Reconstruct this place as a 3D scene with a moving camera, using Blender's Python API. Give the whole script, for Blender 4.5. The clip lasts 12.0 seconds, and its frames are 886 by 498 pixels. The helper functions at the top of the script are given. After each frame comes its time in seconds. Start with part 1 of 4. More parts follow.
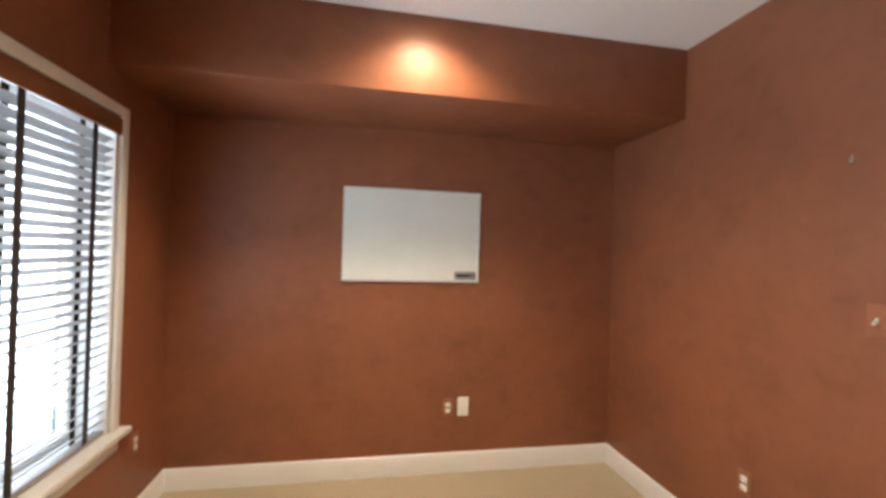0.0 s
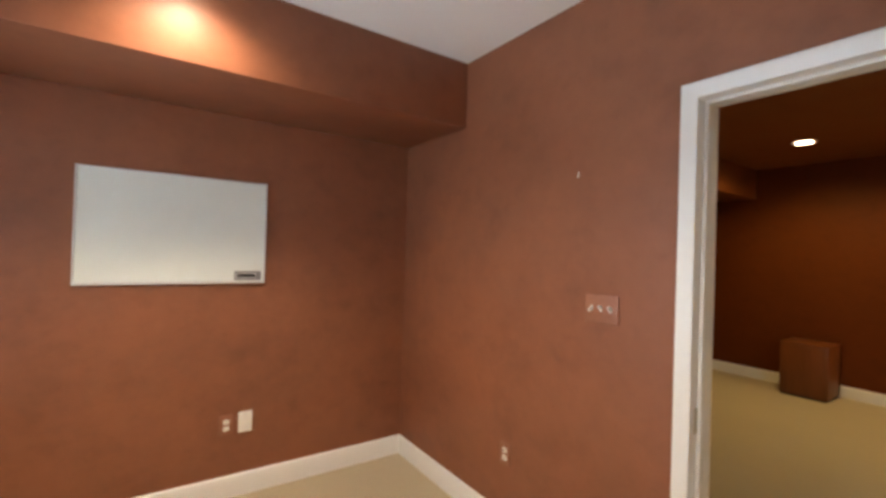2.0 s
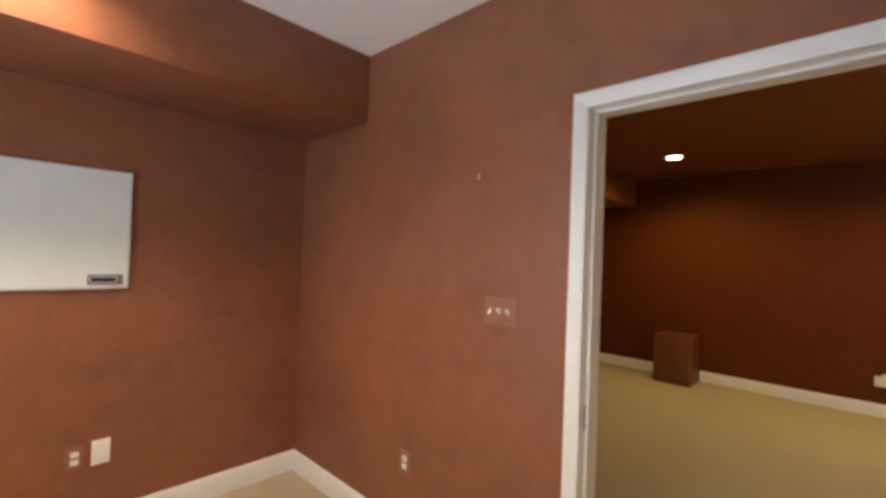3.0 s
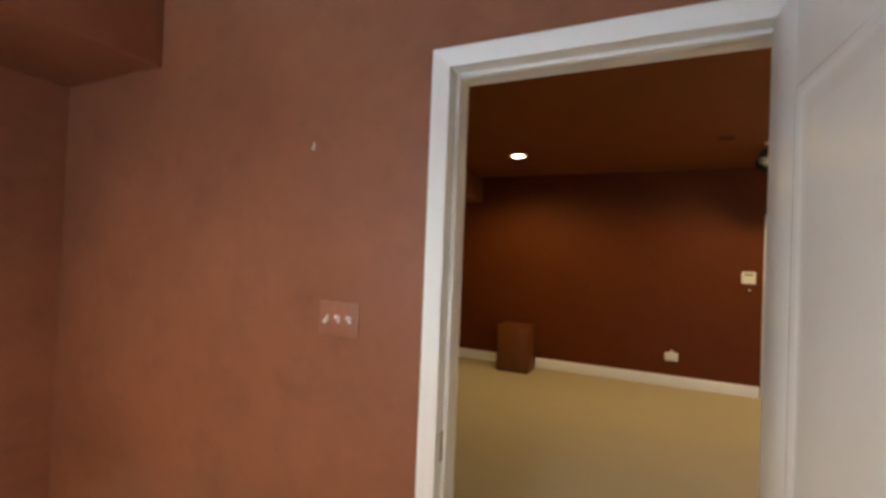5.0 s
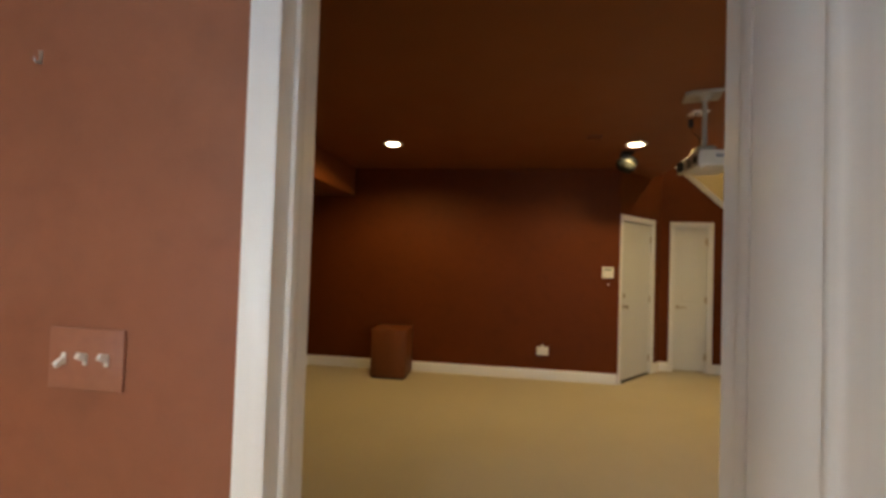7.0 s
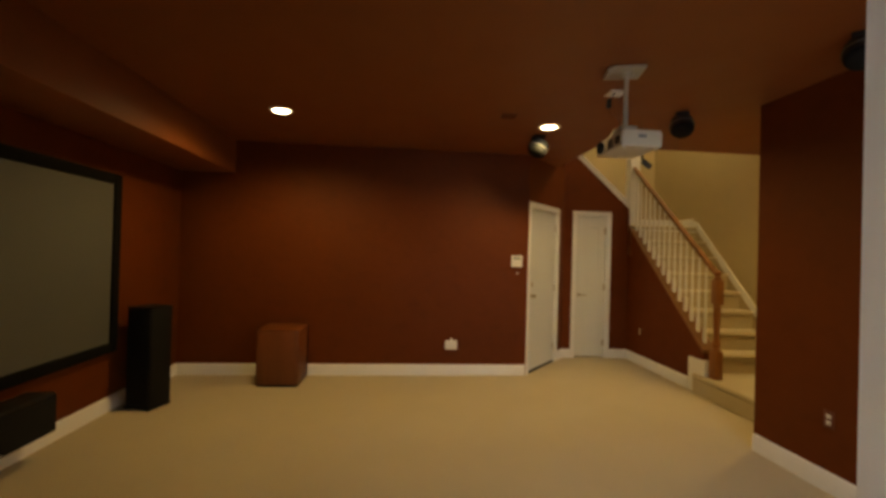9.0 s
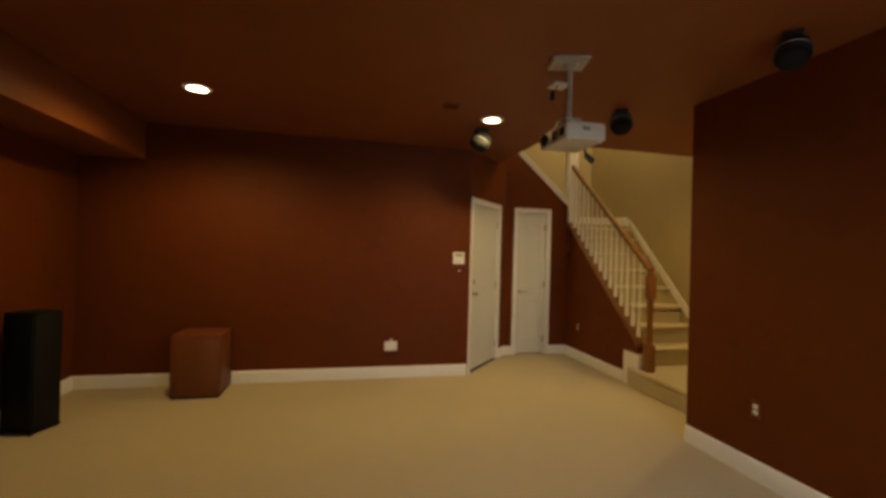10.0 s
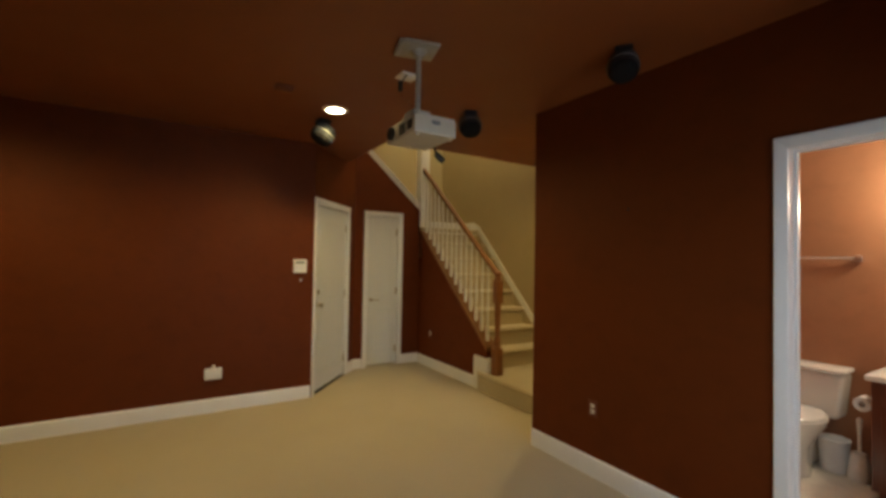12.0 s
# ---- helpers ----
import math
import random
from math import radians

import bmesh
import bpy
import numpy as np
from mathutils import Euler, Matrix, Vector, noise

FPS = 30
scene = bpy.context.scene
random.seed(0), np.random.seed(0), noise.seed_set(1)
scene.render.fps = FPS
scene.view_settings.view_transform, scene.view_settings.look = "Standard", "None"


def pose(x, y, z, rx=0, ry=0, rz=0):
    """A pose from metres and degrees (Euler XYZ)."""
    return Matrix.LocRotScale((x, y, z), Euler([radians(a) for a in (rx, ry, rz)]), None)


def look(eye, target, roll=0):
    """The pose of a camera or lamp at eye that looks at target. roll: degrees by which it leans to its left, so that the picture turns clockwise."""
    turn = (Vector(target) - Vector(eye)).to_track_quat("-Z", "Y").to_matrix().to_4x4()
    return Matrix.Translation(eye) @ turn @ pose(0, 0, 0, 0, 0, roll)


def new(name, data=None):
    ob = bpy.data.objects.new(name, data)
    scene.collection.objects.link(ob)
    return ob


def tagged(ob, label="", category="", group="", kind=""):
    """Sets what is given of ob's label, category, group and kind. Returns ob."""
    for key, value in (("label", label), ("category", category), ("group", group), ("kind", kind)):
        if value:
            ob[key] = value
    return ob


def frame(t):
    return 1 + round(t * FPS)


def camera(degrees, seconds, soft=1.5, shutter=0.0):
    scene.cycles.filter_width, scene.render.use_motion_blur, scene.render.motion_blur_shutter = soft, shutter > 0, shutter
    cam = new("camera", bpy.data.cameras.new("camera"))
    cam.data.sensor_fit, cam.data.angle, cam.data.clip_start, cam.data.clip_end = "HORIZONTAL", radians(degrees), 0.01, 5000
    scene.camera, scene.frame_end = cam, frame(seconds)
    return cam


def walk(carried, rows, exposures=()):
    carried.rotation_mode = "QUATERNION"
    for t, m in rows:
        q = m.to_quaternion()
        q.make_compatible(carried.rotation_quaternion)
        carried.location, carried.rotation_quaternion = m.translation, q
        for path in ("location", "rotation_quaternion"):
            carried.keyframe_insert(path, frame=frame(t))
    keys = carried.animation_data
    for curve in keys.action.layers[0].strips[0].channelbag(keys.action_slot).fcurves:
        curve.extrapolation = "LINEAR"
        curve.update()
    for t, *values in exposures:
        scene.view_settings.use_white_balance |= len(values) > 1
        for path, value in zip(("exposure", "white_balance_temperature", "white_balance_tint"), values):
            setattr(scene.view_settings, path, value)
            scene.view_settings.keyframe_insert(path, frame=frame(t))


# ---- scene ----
cam = camera(91.2, 12.0, soft=3.4)
PATH = [
    (0, (0.121, 0.091, 1.462), (0.497, 2.055, 1.477), 1.7),
    (0.5, (0.155, 0.102, 1.464), (0.726, 2.019, 1.486), 1.8),
    (1, (0.213, 0.099, 1.472), (0.966, 1.952, 1.492), 1.8),
    (1.5, (0.259, 0.108, 1.476), (1.199, 1.874, 1.492), 1.8),
    (2, (0.303, 0.117, 1.485), (1.436, 1.765, 1.5), 1.8),
    (2.5, (0.345, 0.135, 1.493), (1.65, 1.651, 1.516), 1.9),
    (3, (0.393, 0.156, 1.493), (1.842, 1.534, 1.524), 2.1),
    (3.2, (0.411, 0.174, 1.489), (1.92, 1.487, 1.525), 2.2),
    (5, (0.715, 0.347, 1.491), (2.541, 1.163, 1.522), 2.3),
    (5.5, (0.833, 0.391, 1.482), (2.71, 1.08, 1.515), 2.2),
    (6, (0.943, 0.413, 1.479), (2.862, 0.976, 1.518), 2.2),
    (6.5, (1.054, 0.44, 1.481), (3.009, 0.858, 1.527), 2.2),
    (7, (1.162, 0.465, 1.478), (3.144, 0.733, 1.525), 1.8),
    (9, (1.645, 0.515, 1.461), (3.637, 0.334, 1.476), 1.6),
    (9.5, (1.752, 0.494, 1.447), (3.731, 0.203, 1.456), 1.7),
    (10, (1.844, 0.467, 1.447), (3.794, 0.023, 1.46), 1.6),
    (10.5, (1.931, 0.43, 1.452), (3.84, -0.165, 1.485), 1.5),
    (11, (2.014, 0.389, 1.463), (3.865, -0.367, 1.507), 1.4),
    (11.5, (2.097, 0.334, 1.47), (3.879, -0.573, 1.522), 1.3),
    (12, (2.175, 0.258, 1.472), (3.876, -0.793, 1.519), 1.0),
]
EXPOSURES = [(0.0, 2.14, 6650, 10), (3.2, 2.07, 6500, 9), (5.0, 1.98, 6350, 8), (7.2, 1.90, 6350, 8), (9.0, 1.85, 7150, 8), (10.5, 1.79, 6500, 6), (12.0, 1.79, 5950, 4)]
walk(cam, [(t, look(eye, target, roll)) for t, eye, target, roll in PATH], EXPOSURES)

# ---- plan, in metres ----
WX = -0.985                 # office west wall
NY = 2.93                   # office north wall
EX, TX = 1.899, 2.037       # partition between office and theatre room
SY = -0.35                  # office south wall
OC = 2.642                  # office ceiling
TN, TE, TS = 3.03, 6.79, -2.227   # theatre walls
TEY = -0.99                 # end of the theatre's east wall
TC = 2.672                  # theatre ceiling
NX, NKY = 7.684, -1.77      # nook wall and its corner
KY = -2.741                 # knee wall beside the stairs
SXC = 4.782                 # end of the south wall
STY = -3.73                 # stairwell south wall
OPX, OPY = 6.25, -1.57      # stairwell opening in the ceiling
UZ = 5.2                    # upper ceiling
D0, D1, DH = 0.050, 0.871, 2.055  # office doorway
BX0, BX1, BH = 2.31, 3.065, 2.03   # bathroom doorway
BY = -4.0                   # bathroom south wall
RISE, RUN, LZ, RX, NSTEP = 0.215, 0.207, 0.207, 6.15, 8

# ---- light ----
world = bpy.data.worlds.new("sky")
scene.world = world
world.use_nodes = True
wn = world.node_tree.nodes
sky = wn.new("ShaderNodeTexSky")
sky.sky_type, sky.sun_disc, sky.sun_elevation, sky.sun_rotation = "NISHITA", False, radians(40), radians(124)
world.node_tree.links.new(sky.outputs[0], wn["Background"].inputs[0])
wn["Background"].inputs[1].default_value = 0.15


def lamp(name, kind, place, target, energy, color, **more):
    data = bpy.data.lights.new(name, kind)
    data.energy, data.color = energy, color
    for key, value in more.items():
        if key == "size":
            data.size = value
        elif key == "size_y":
            data.shape, data.size_y = "RECTANGLE", value
        elif key == "radius":
            data.shadow_soft_size = value
        elif key == "cone":
            data.spot_size = radians(value)
        elif key == "blend":
            data.spot_blend = value
    ob = new(name, data)
    ob.matrix_world = look(place, target)
    return ob


WARM = (1.0, 0.67, 0.235)
sun = lamp("sun", "SUN", (9, -6, 9), (0, 0, 0), 2.5, (1.0, 0.95, 0.88))
sun.data.angle = radians(0.6)
lamp("window_daylight", "AREA", (WX - 0.24, 1.40, 1.31), (2, 1.40, 1.31), 14.0, (0.70, 0.85, 1.0), size=1.9, size_y=1.42)
# Unseen daylight source, added to brighten the theatre room's south side.
lamp("unseen_side_daylight", "AREA", (EX - 0.04, -1.30, 1.31), (3.6, -1.45, 0.2), 3.5, (0.86, 0.92, 1.0), size=1.0, size_y=1.40)
lamp("office_spot", "SPOT", (0.40, 1.985, OC - 0.02), (0.40, 2.03, 0), 40, (1.0, 0.80, 0.59), radius=0.09, cone=144, blend=1.0)
LAMPS = [(5.57, 1.62), (5.62, -0.82), (5.32, -3.12)]
for (lx, ly), watts in zip(LAMPS, (21, 20, 13)):
    lamp("downlight_beam", "SPOT", (lx, ly, TC - 0.03), (lx, ly, 0), watts, WARM, radius=0.06, cone=165, blend=0.6)
# Unseen fill lamp, placed freely to even out the office walls.
OFFICE_FILLS = [(0.05, 0.80)]
for lx, ly in OFFICE_FILLS:
    lamp("office_fill", "SPOT", (lx, ly, OC - 0.03), (lx, ly, 0), 31, (1.0, 0.88, 0.72), radius=0.06, cone=140, blend=0.6)
lamp("stairwell_lamp", "POINT", (7.0, -3.1, 4.6), (7.0, -3.1, 0), 14.5, (1.0, 0.80, 0.44), radius=0.15)
lamp("bathroom_lamp", "POINT", (2.75, BY + 0.22, 2.0), (2.75, 0, 2), 10.5, (1.0, 0.81, 0.58), radius=0.08)


# ---- materials ----
def material(name, rough=0.5, metal=0.0):
    m = bpy.data.materials.new(name)
    m.use_nodes = True
    b = m.node_tree.nodes["Principled BSDF"]
    b.inputs["Roughness"].default_value, b.inputs["Metallic"].default_value = rough, metal
    return m, m.node_tree.nodes, m.node_tree.links, b


def noise_node(n, l, scale, detail=4.0, rough=0.6, stretch=(1, 1, 1), distort=0.0):
    c, mp, t = n.new("ShaderNodeTexCoord"), n.new("ShaderNodeMapping"), n.new("ShaderNodeTexNoise")
    mp.inputs["Scale"].default_value = stretch
    t.inputs["Scale"].default_value, t.inputs["Detail"].default_value = scale, detail
    t.inputs["Roughness"].default_value, t.inputs["Distortion"].default_value = rough, distort
    l.new(c.outputs["Object"], mp.inputs[0])
    l.new(mp.outputs[0], t.inputs["Vector"])
    return t.outputs["Fac"]


def spread(n, l, fac, low, high, at=(0.3, 0.7)):
    r = n.new("ShaderNodeValToRGB")
    e = r.color_ramp.elements
    e[0].position, e[1].position = at
    e[0].color, e[1].color = (*low, 1), (*high, 1)
    l.new(fac, r.inputs[0])
    return r.outputs[0]


def mixed(n, l, fac, a, b, kind="MIX"):
    m = n.new("ShaderNodeMix")
    m.data_type, m.blend_type = "RGBA", kind
    if isinstance(fac, float):
        m.inputs[0].default_value = fac
    else:
        l.new(fac, m.inputs[0])
    l.new(a, m.inputs[6])
    l.new(b, m.inputs[7])
    return m.outputs[2]


def relief(n, l, b, fac, strength, distance):
    bump = n.new("ShaderNodeBump")
    bump.inputs["Strength"].default_value, bump.inputs["Distance"].default_value = strength, distance
    l.new(fac, bump.inputs["Height"])
    l.new(bump.outputs[0], b.inputs["Normal"])


def tint(c, k):
    return tuple(min(1, v * k) for v in c)


def paint(name, color, rough=0.5, vary=0.12, patch=2.2, grain=260, bump=0.12, warm=None, blotch=0.0):
    """Rolled wall paint: broad cloudy patches, small blotches, roller stipple."""
    m, n, l, b = material(name, rough)
    a = spread(n, l, noise_node(n, l, patch, 5, 0.6, distort=0.4), tint(color, 1 - vary), tint(warm or color, 1 + vary))
    s = spread(n, l, noise_node(n, l, patch * 6, 4, 0.65), tint(color, 1 - vary * 0.9), tint(color, 1 + vary * 0.9))
    c = mixed(n, l, 0.42, a, s)
    if blotch:
        f = spread(n, l, noise_node(n, l, 5.0, 3, 0.55, (1, 1, 1.3), 0.15), (1, 1, 1), tint((1, 1, 1), blotch), (0.52, 0.72))
        c = mixed(n, l, 1.0, c, f, "MULTIPLY")
        g = spread(n, l, noise_node(n, l, 17.0, 3, 0.6, (1, 1, 1.2), 0.1), (1, 1, 1), tint((1, 1, 1), (1 + blotch) / 2), (0.55, 0.75))
        c = mixed(n, l, 1.0, c, g, "MULTIPLY")
    l.new(c, b.inputs["Base Color"])
    r = n.new("ShaderNodeMapRange")
    r.inputs[3].default_value, r.inputs[4].default_value = rough - 0.06, rough + 0.08
    l.new(noise_node(n, l, patch * 3, 3), r.inputs[0])
    l.new(r.outputs[0], b.inputs["Roughness"])
    relief(n, l, b, noise_node(n, l, grain, 3), bump, 0.001)
    return m


def duller(m, level):
    m.node_tree.nodes["Principled BSDF"].inputs["Specular IOR Level"].default_value = level


def plain(name, color, rough=0.4, metal=0.0, vary=0.05, scale=30.0, bump=0.03):
    m, n, l, b = material(name, rough, metal)
    f = noise_node(n, l, scale, 3)
    l.new(spread(n, l, f, tint(color, 1 - vary), tint(color, 1 + vary)), b.inputs["Base Color"])
    if bump:
        relief(n, l, b, noise_node(n, l, scale * 6, 2), bump, 0.0006)
    return m


def wood(name, dark, light, rough=0.35, along=(1, 12, 12), scale=3.0):
    m, n, l, b = material(name, rough)
    f = noise_node(n, l, scale, 6, 0.65, along, 0.6)
    g = noise_node(n, l, scale * 7, 4, 0.7, along)
    l.new(mixed(n, l, 0.35, spread(n, l, f, dark, light), spread(n, l, g, dark, light)), b.inputs["Base Color"])
    relief(n, l, b, g, 0.08, 0.0006)
    return m


def carpet_material(name, color):
    m, n, l, b = material(name, 0.95)
    b.inputs["Sheen Weight"].default_value = 0.15
    big = spread(n, l, noise_node(n, l, 1.6, 4, 0.6, distort=0.5), tint(color, 0.93), tint(color, 1.05))
    tuft = spread(n, l, noise_node(n, l, 170, 3, 0.7), tint(color, 0.72), tint(color, 1.18))
    l.new(mixed(n, l, 0.45, big, tuft), b.inputs["Base Color"])
    relief(n, l, b, noise_node(n, l, 190, 3, 0.7), 0.55, 0.006)
    return m


def glow(name, color, strength):
    m, n, l, b = material(name, 0.4)
    b.inputs["Base Color"].default_value = (*color, 1)
    b.inputs["Emission Color"].default_value, b.inputs["Emission Strength"].default_value = (*color, 1), strength
    return m


TERRA = paint("terracotta_paint", (0.250, 0.092, 0.046), 0.45, 0.17, 1.7, warm=(0.265, 0.092, 0.042), blotch=0.87)
MAROON = paint("dark_red_paint", (0.124, 0.0268, 0.0030), 0.6, 0.12, 1.5, blotch=0.88)
DARKCEIL = paint("brown_red_ceiling_paint", (0.225, 0.064, 0.013), 0.55, 0.07, 1.3)
duller(MAROON, 0.18)
SALMON = paint("bathroom_paint", (0.38, 0.172, 0.082), 0.5, 0.08, 2.0, blotch=0.9)
BEIGE = paint("beige_stairwell_paint", (0.46, 0.365, 0.20), 0.55, 0.05, 1.5)
WHITECEIL = paint("white_ceiling_paint", (0.85, 0.84, 0.82), 0.7, 0.02, 1.5)
TRIM = paint("white_trim_paint", (0.80, 0.795, 0.77), 0.3, 0.03, 5.0, 60, 0.05)
DOORPAINT = paint("off_white_door_paint", (0.68, 0.69, 0.655), 0.32, 0.03, 4.0, 90, 0.05)
CARPET = carpet_material("beige_carpet", (0.52, 0.44, 0.29))
VINYL = plain("bathroom_vinyl", (0.74, 0.69, 0.56), 0.35, 0, 0.08, 12)
PAINTEDPLATE = plain("painted_over_plate", (0.30, 0.122, 0.069), 0.4, 0, 0.08, 40)
DARKPLATE = plain("dark_painted_plate", (0.13, 0.028, 0.005), 0.5, 0, 0.08, 40)
PLASTIC = plain("white_plastic", (0.80, 0.78, 0.72), 0.3)
SLOT = plain("dark_slot", (0.02, 0.018, 0.016), 0.6, 0, 0.1)
BLACK = plain("black_satin_plastic", (0.012, 0.012, 0.013), 0.45, 0, 0.2, 40)
CLOTH = plain("black_grille_cloth", (0.010, 0.010, 0.011), 0.9, 0, 0.35, 300, 0.3)
VELVET = plain("black_velvet", (0.008, 0.008, 0.008), 0.95, 0, 0.3, 200, 0.2)
duller(VELVET, 0.05)
duller(CLOTH, 0.2)
BLACKASH = plain("black_ash_veneer", (0.009, 0.009, 0.010), 0.6, 0, 0.25, 60)
duller(BLACKASH, 0.15)
SCREEN = plain("grey_screen_fabric", (0.088, 0.088, 0.078), 0.8, 0, 0.02, 3)
BOARD = plain("whiteboard_enamel", (0.74, 0.78, 0.72), 0.22, 0, 0.025, 4, 0.0)
ALU = plain("brushed_aluminium", (0.66, 0.66, 0.66), 0.32, 1.0, 0.06, 60)
GUNMETAL = plain("gunmetal_shell", (0.032, 0.036, 0.044), 0.85, 0.0, 0.1, 30)
BRASS = plain("aged_nickel", (0.48, 0.43, 0.34), 0.3, 1.0, 0.1, 60)
CHROME = plain("chrome", (0.85, 0.85, 0.85), 0.24, 1.0, 0.02, 30, 0.0)
duller(GUNMETAL, 0.15)
RINGMETAL = plain("satin_ring_metal", (0.30, 0.31, 0.31), 0.6, 1.0, 0.06, 60)
OAK = wood("honey_oak", (0.17, 0.060, 0.017), (0.31, 0.125, 0.038), 0.35, (1, 1, 0.12), 16)
OAKRAIL = wood("honey_oak_rail", (0.15, 0.062, 0.013), (0.27, 0.115, 0.027), 0.5, (0.12, 1, 1), 16)
CHERRY = wood("cherry_veneer", (0.13, 0.036, 0.009), (0.21, 0.062, 0.016), 0.45, (1, 1, 0.1), 14)
VALANCE = wood("brown_blind_wood", (0.16, 0.06, 0.028), (0.27, 0.11, 0.05), 0.4, (1, 0.1, 1), 14)
SLAT = wood("pale_blind_wood", (0.26, 0.245, 0.24), (0.34, 0.325, 0.32), 0.4, (1, 0.1, 1), 18)
TAPE = plain("dark_ladder_tape", (0.03, 0.022, 0.02), 0.9, 0, 0.2, 120)
VANITYWOOD = wood("dark_vanity_wood", (0.075, 0.022, 0.010), (0.14, 0.045, 0.02), 0.35, (1, 1, 0.12), 12)
PORCELAIN = plain("porcelain", (0.78, 0.74, 0.64), 0.12, 0, 0.02, 6, 0.0)
BINPLASTIC = plain("frosted_bin_plastic", (0.75, 0.72, 0.67), 0.35, 0, 0.04, 10)
PAPER = plain("tissue_paper", (0.82, 0.80, 0.77), 0.95, 0, 0.03, 80)
FRAMEGREY = plain("pale_grey_frame", (0.60, 0.60, 0.58), 0.35, 0, 0.04, 40)
GREYPROJ = plain("projector_shell", (0.58, 0.52, 0.40), 0.4, 0, 0.03, 20)
MOUNTPAINT = plain("grey_white_mount_paint", (0.40, 0.36, 0.28), 0.4, 0, 0.05, 30)
GREYLABEL = plain("grey_label", (0.20, 0.20, 0.20), 0.5, 0, 0.1, 30)
LENSGLOW = glow("lit_lamp_lens", (1.0, 0.80, 0.52), 6.0)
GROUND = plain("pale_patio", (0.42, 0.41, 0.38), 0.9, 0, 0.12, 3, 0.2)
gm, gn, gl, gb = material("window_glass", 0.02)
gb.inputs["Transmission Weight"].default_value = 1.0
gb.inputs["IOR"].default_value = 1.1
GLASS = gm
mm, mn, ml, mb = material("mirror_silver", 0.02, 1.0)
mb.inputs["Base Color"].default_value = (0.9, 0.9, 0.9, 1)
MIRROR = mm


# ---- mesh helpers ----
def add_box(bm, x0, x1, y0, y1, z0, z1, bevel=0.0, seg=2):
    m = Matrix.LocRotScale(((x0 + x1) / 2, (y0 + y1) / 2, (z0 + z1) / 2), None, (abs(x1 - x0), abs(y1 - y0), abs(z1 - z0)))
    r = bmesh.ops.create_cube(bm, size=1.0, matrix=m)
    if bevel:
        edges = {e for v in r["verts"] for e in v.link_edges}
        bmesh.ops.bevel(bm, geom=list(edges), offset=bevel, segments=seg, affect="EDGES", profile=0.5)
    return bm


def box(x0, x1, y0, y1, z0, z1, bevel=0.0, seg=2):
    return add_box(bmesh.new(), x0, x1, y0, y1, z0, z1, bevel, seg)


def add_prism(bm, points, depth):
    """A flat outline of 3D points pushed along the vector depth."""
    d = Vector(depth)
    a = [bm.verts.new(p) for p in points]
    b = [bm.verts.new(Vector(p) + d) for p in points]
    made = [bm.faces.new(a), bm.faces.new(b[::-1])]
    for i in range(len(a)):
        j = (i + 1) % len(a)
        made.append(bm.faces.new((a[i], b[i], b[j], a[j])))
    bmesh.ops.recalc_face_normals(bm, faces=made)
    return bm


def prism(points, depth):
    return add_prism(bmesh.new(), points, depth)


def add_tube(bm, p0, p1, r0, r1=None, seg=16):
    p0, p1 = Vector(p0), Vector(p1)
    turn = (p1 - p0).to_track_quat("Z", "Y").to_matrix().to_4x4()
    m = Matrix.Translation((p0 + p1) / 2) @ turn
    bmesh.ops.create_cone(bm, cap_ends=True, segments=seg, radius1=r0, radius2=r0 if r1 is None else r1, depth=(p1 - p0).length, matrix=m)
    return bm


def tube(p0, p1, r0, r1=None, seg=16):
    return add_tube(bmesh.new(), p0, p1, r0, r1, seg)


def lathe(profile, seg=24, sx=1.0, sy=1.0):
    """A turned body: (radius, height) pairs round z."""
    bm = bmesh.new()
    rings = []
    for r, z in profile:
        rings.append([bm.verts.new((r * sx * math.cos(2 * math.pi * k / seg), r * sy * math.sin(2 * math.pi * k / seg), z)) for k in range(seg)])
    for a, b in zip(rings, rings[1:]):
        for k in range(seg):
            bm.faces.new((a[k], a[(k + 1) % seg], b[(k + 1) % seg], b[k]))
    bm.faces.new(rings[0][::-1])
    bm.faces.new(rings[-1])
    bmesh.ops.recalc_face_normals(bm, faces=bm.faces)
    return bm


def hose(points, r, seg=8):
    """A bent round rod through the points."""
    bm = bmesh.new()
    for a, b in zip(points, points[1:]):
        add_tube(bm, a, b, r, r, seg)
    for p in points[1:-1]:
        bmesh.ops.create_uvsphere(bm, u_segments=seg, v_segments=6, radius=r, matrix=Matrix.Translation(p))
    return bm


def mesh_of(name, bm, mats, smooth=35):
    me = bpy.data.meshes.new(name)
    bm.to_mesh(me)
    bm.free()
    for m in mats:
        me.materials.append(m)
    if smooth:
        me.shade_smooth()
        me.set_sharp_from_angle(angle=radians(smooth))
    return me


def part(name, bm, mat, parent, label=""):
    ob = new(name, mesh_of(name, bm, [mat]))
    ob.parent = parent
    return tagged(ob, label)


def thing(name, label, category, m=None, group="", kind=""):
    ob = new(name)
    ob.empty_display_size = 0.1
    if m is not None:
        ob.matrix_world = m
    return tagged(ob, label, category, group, kind)


def solid(name, bm, mat, label, category, kind="", m=None):
    ob = new(name, mesh_of(name, bm, [mat]))
    if m is not None:
        ob.matrix_world = m
    return tagged(ob, label, category, "", kind)


def setting(name, bm, mat, label, category, other=None, way=None):
    """A piece of the setting; faces that look along way take the other material."""
    me = mesh_of(name, bm, [mat] + ([other] if other else []))
    if other:
        for f in me.polygons:
            if f.normal.dot(Vector(way)) > 0.5:
                f.material_index = 1
    return tagged(new(name, me), label, category, "", "structure")


SOUTH, WEST, NORTH, EAST = 0, -90, 180, 90  # the way that a wall's face looks


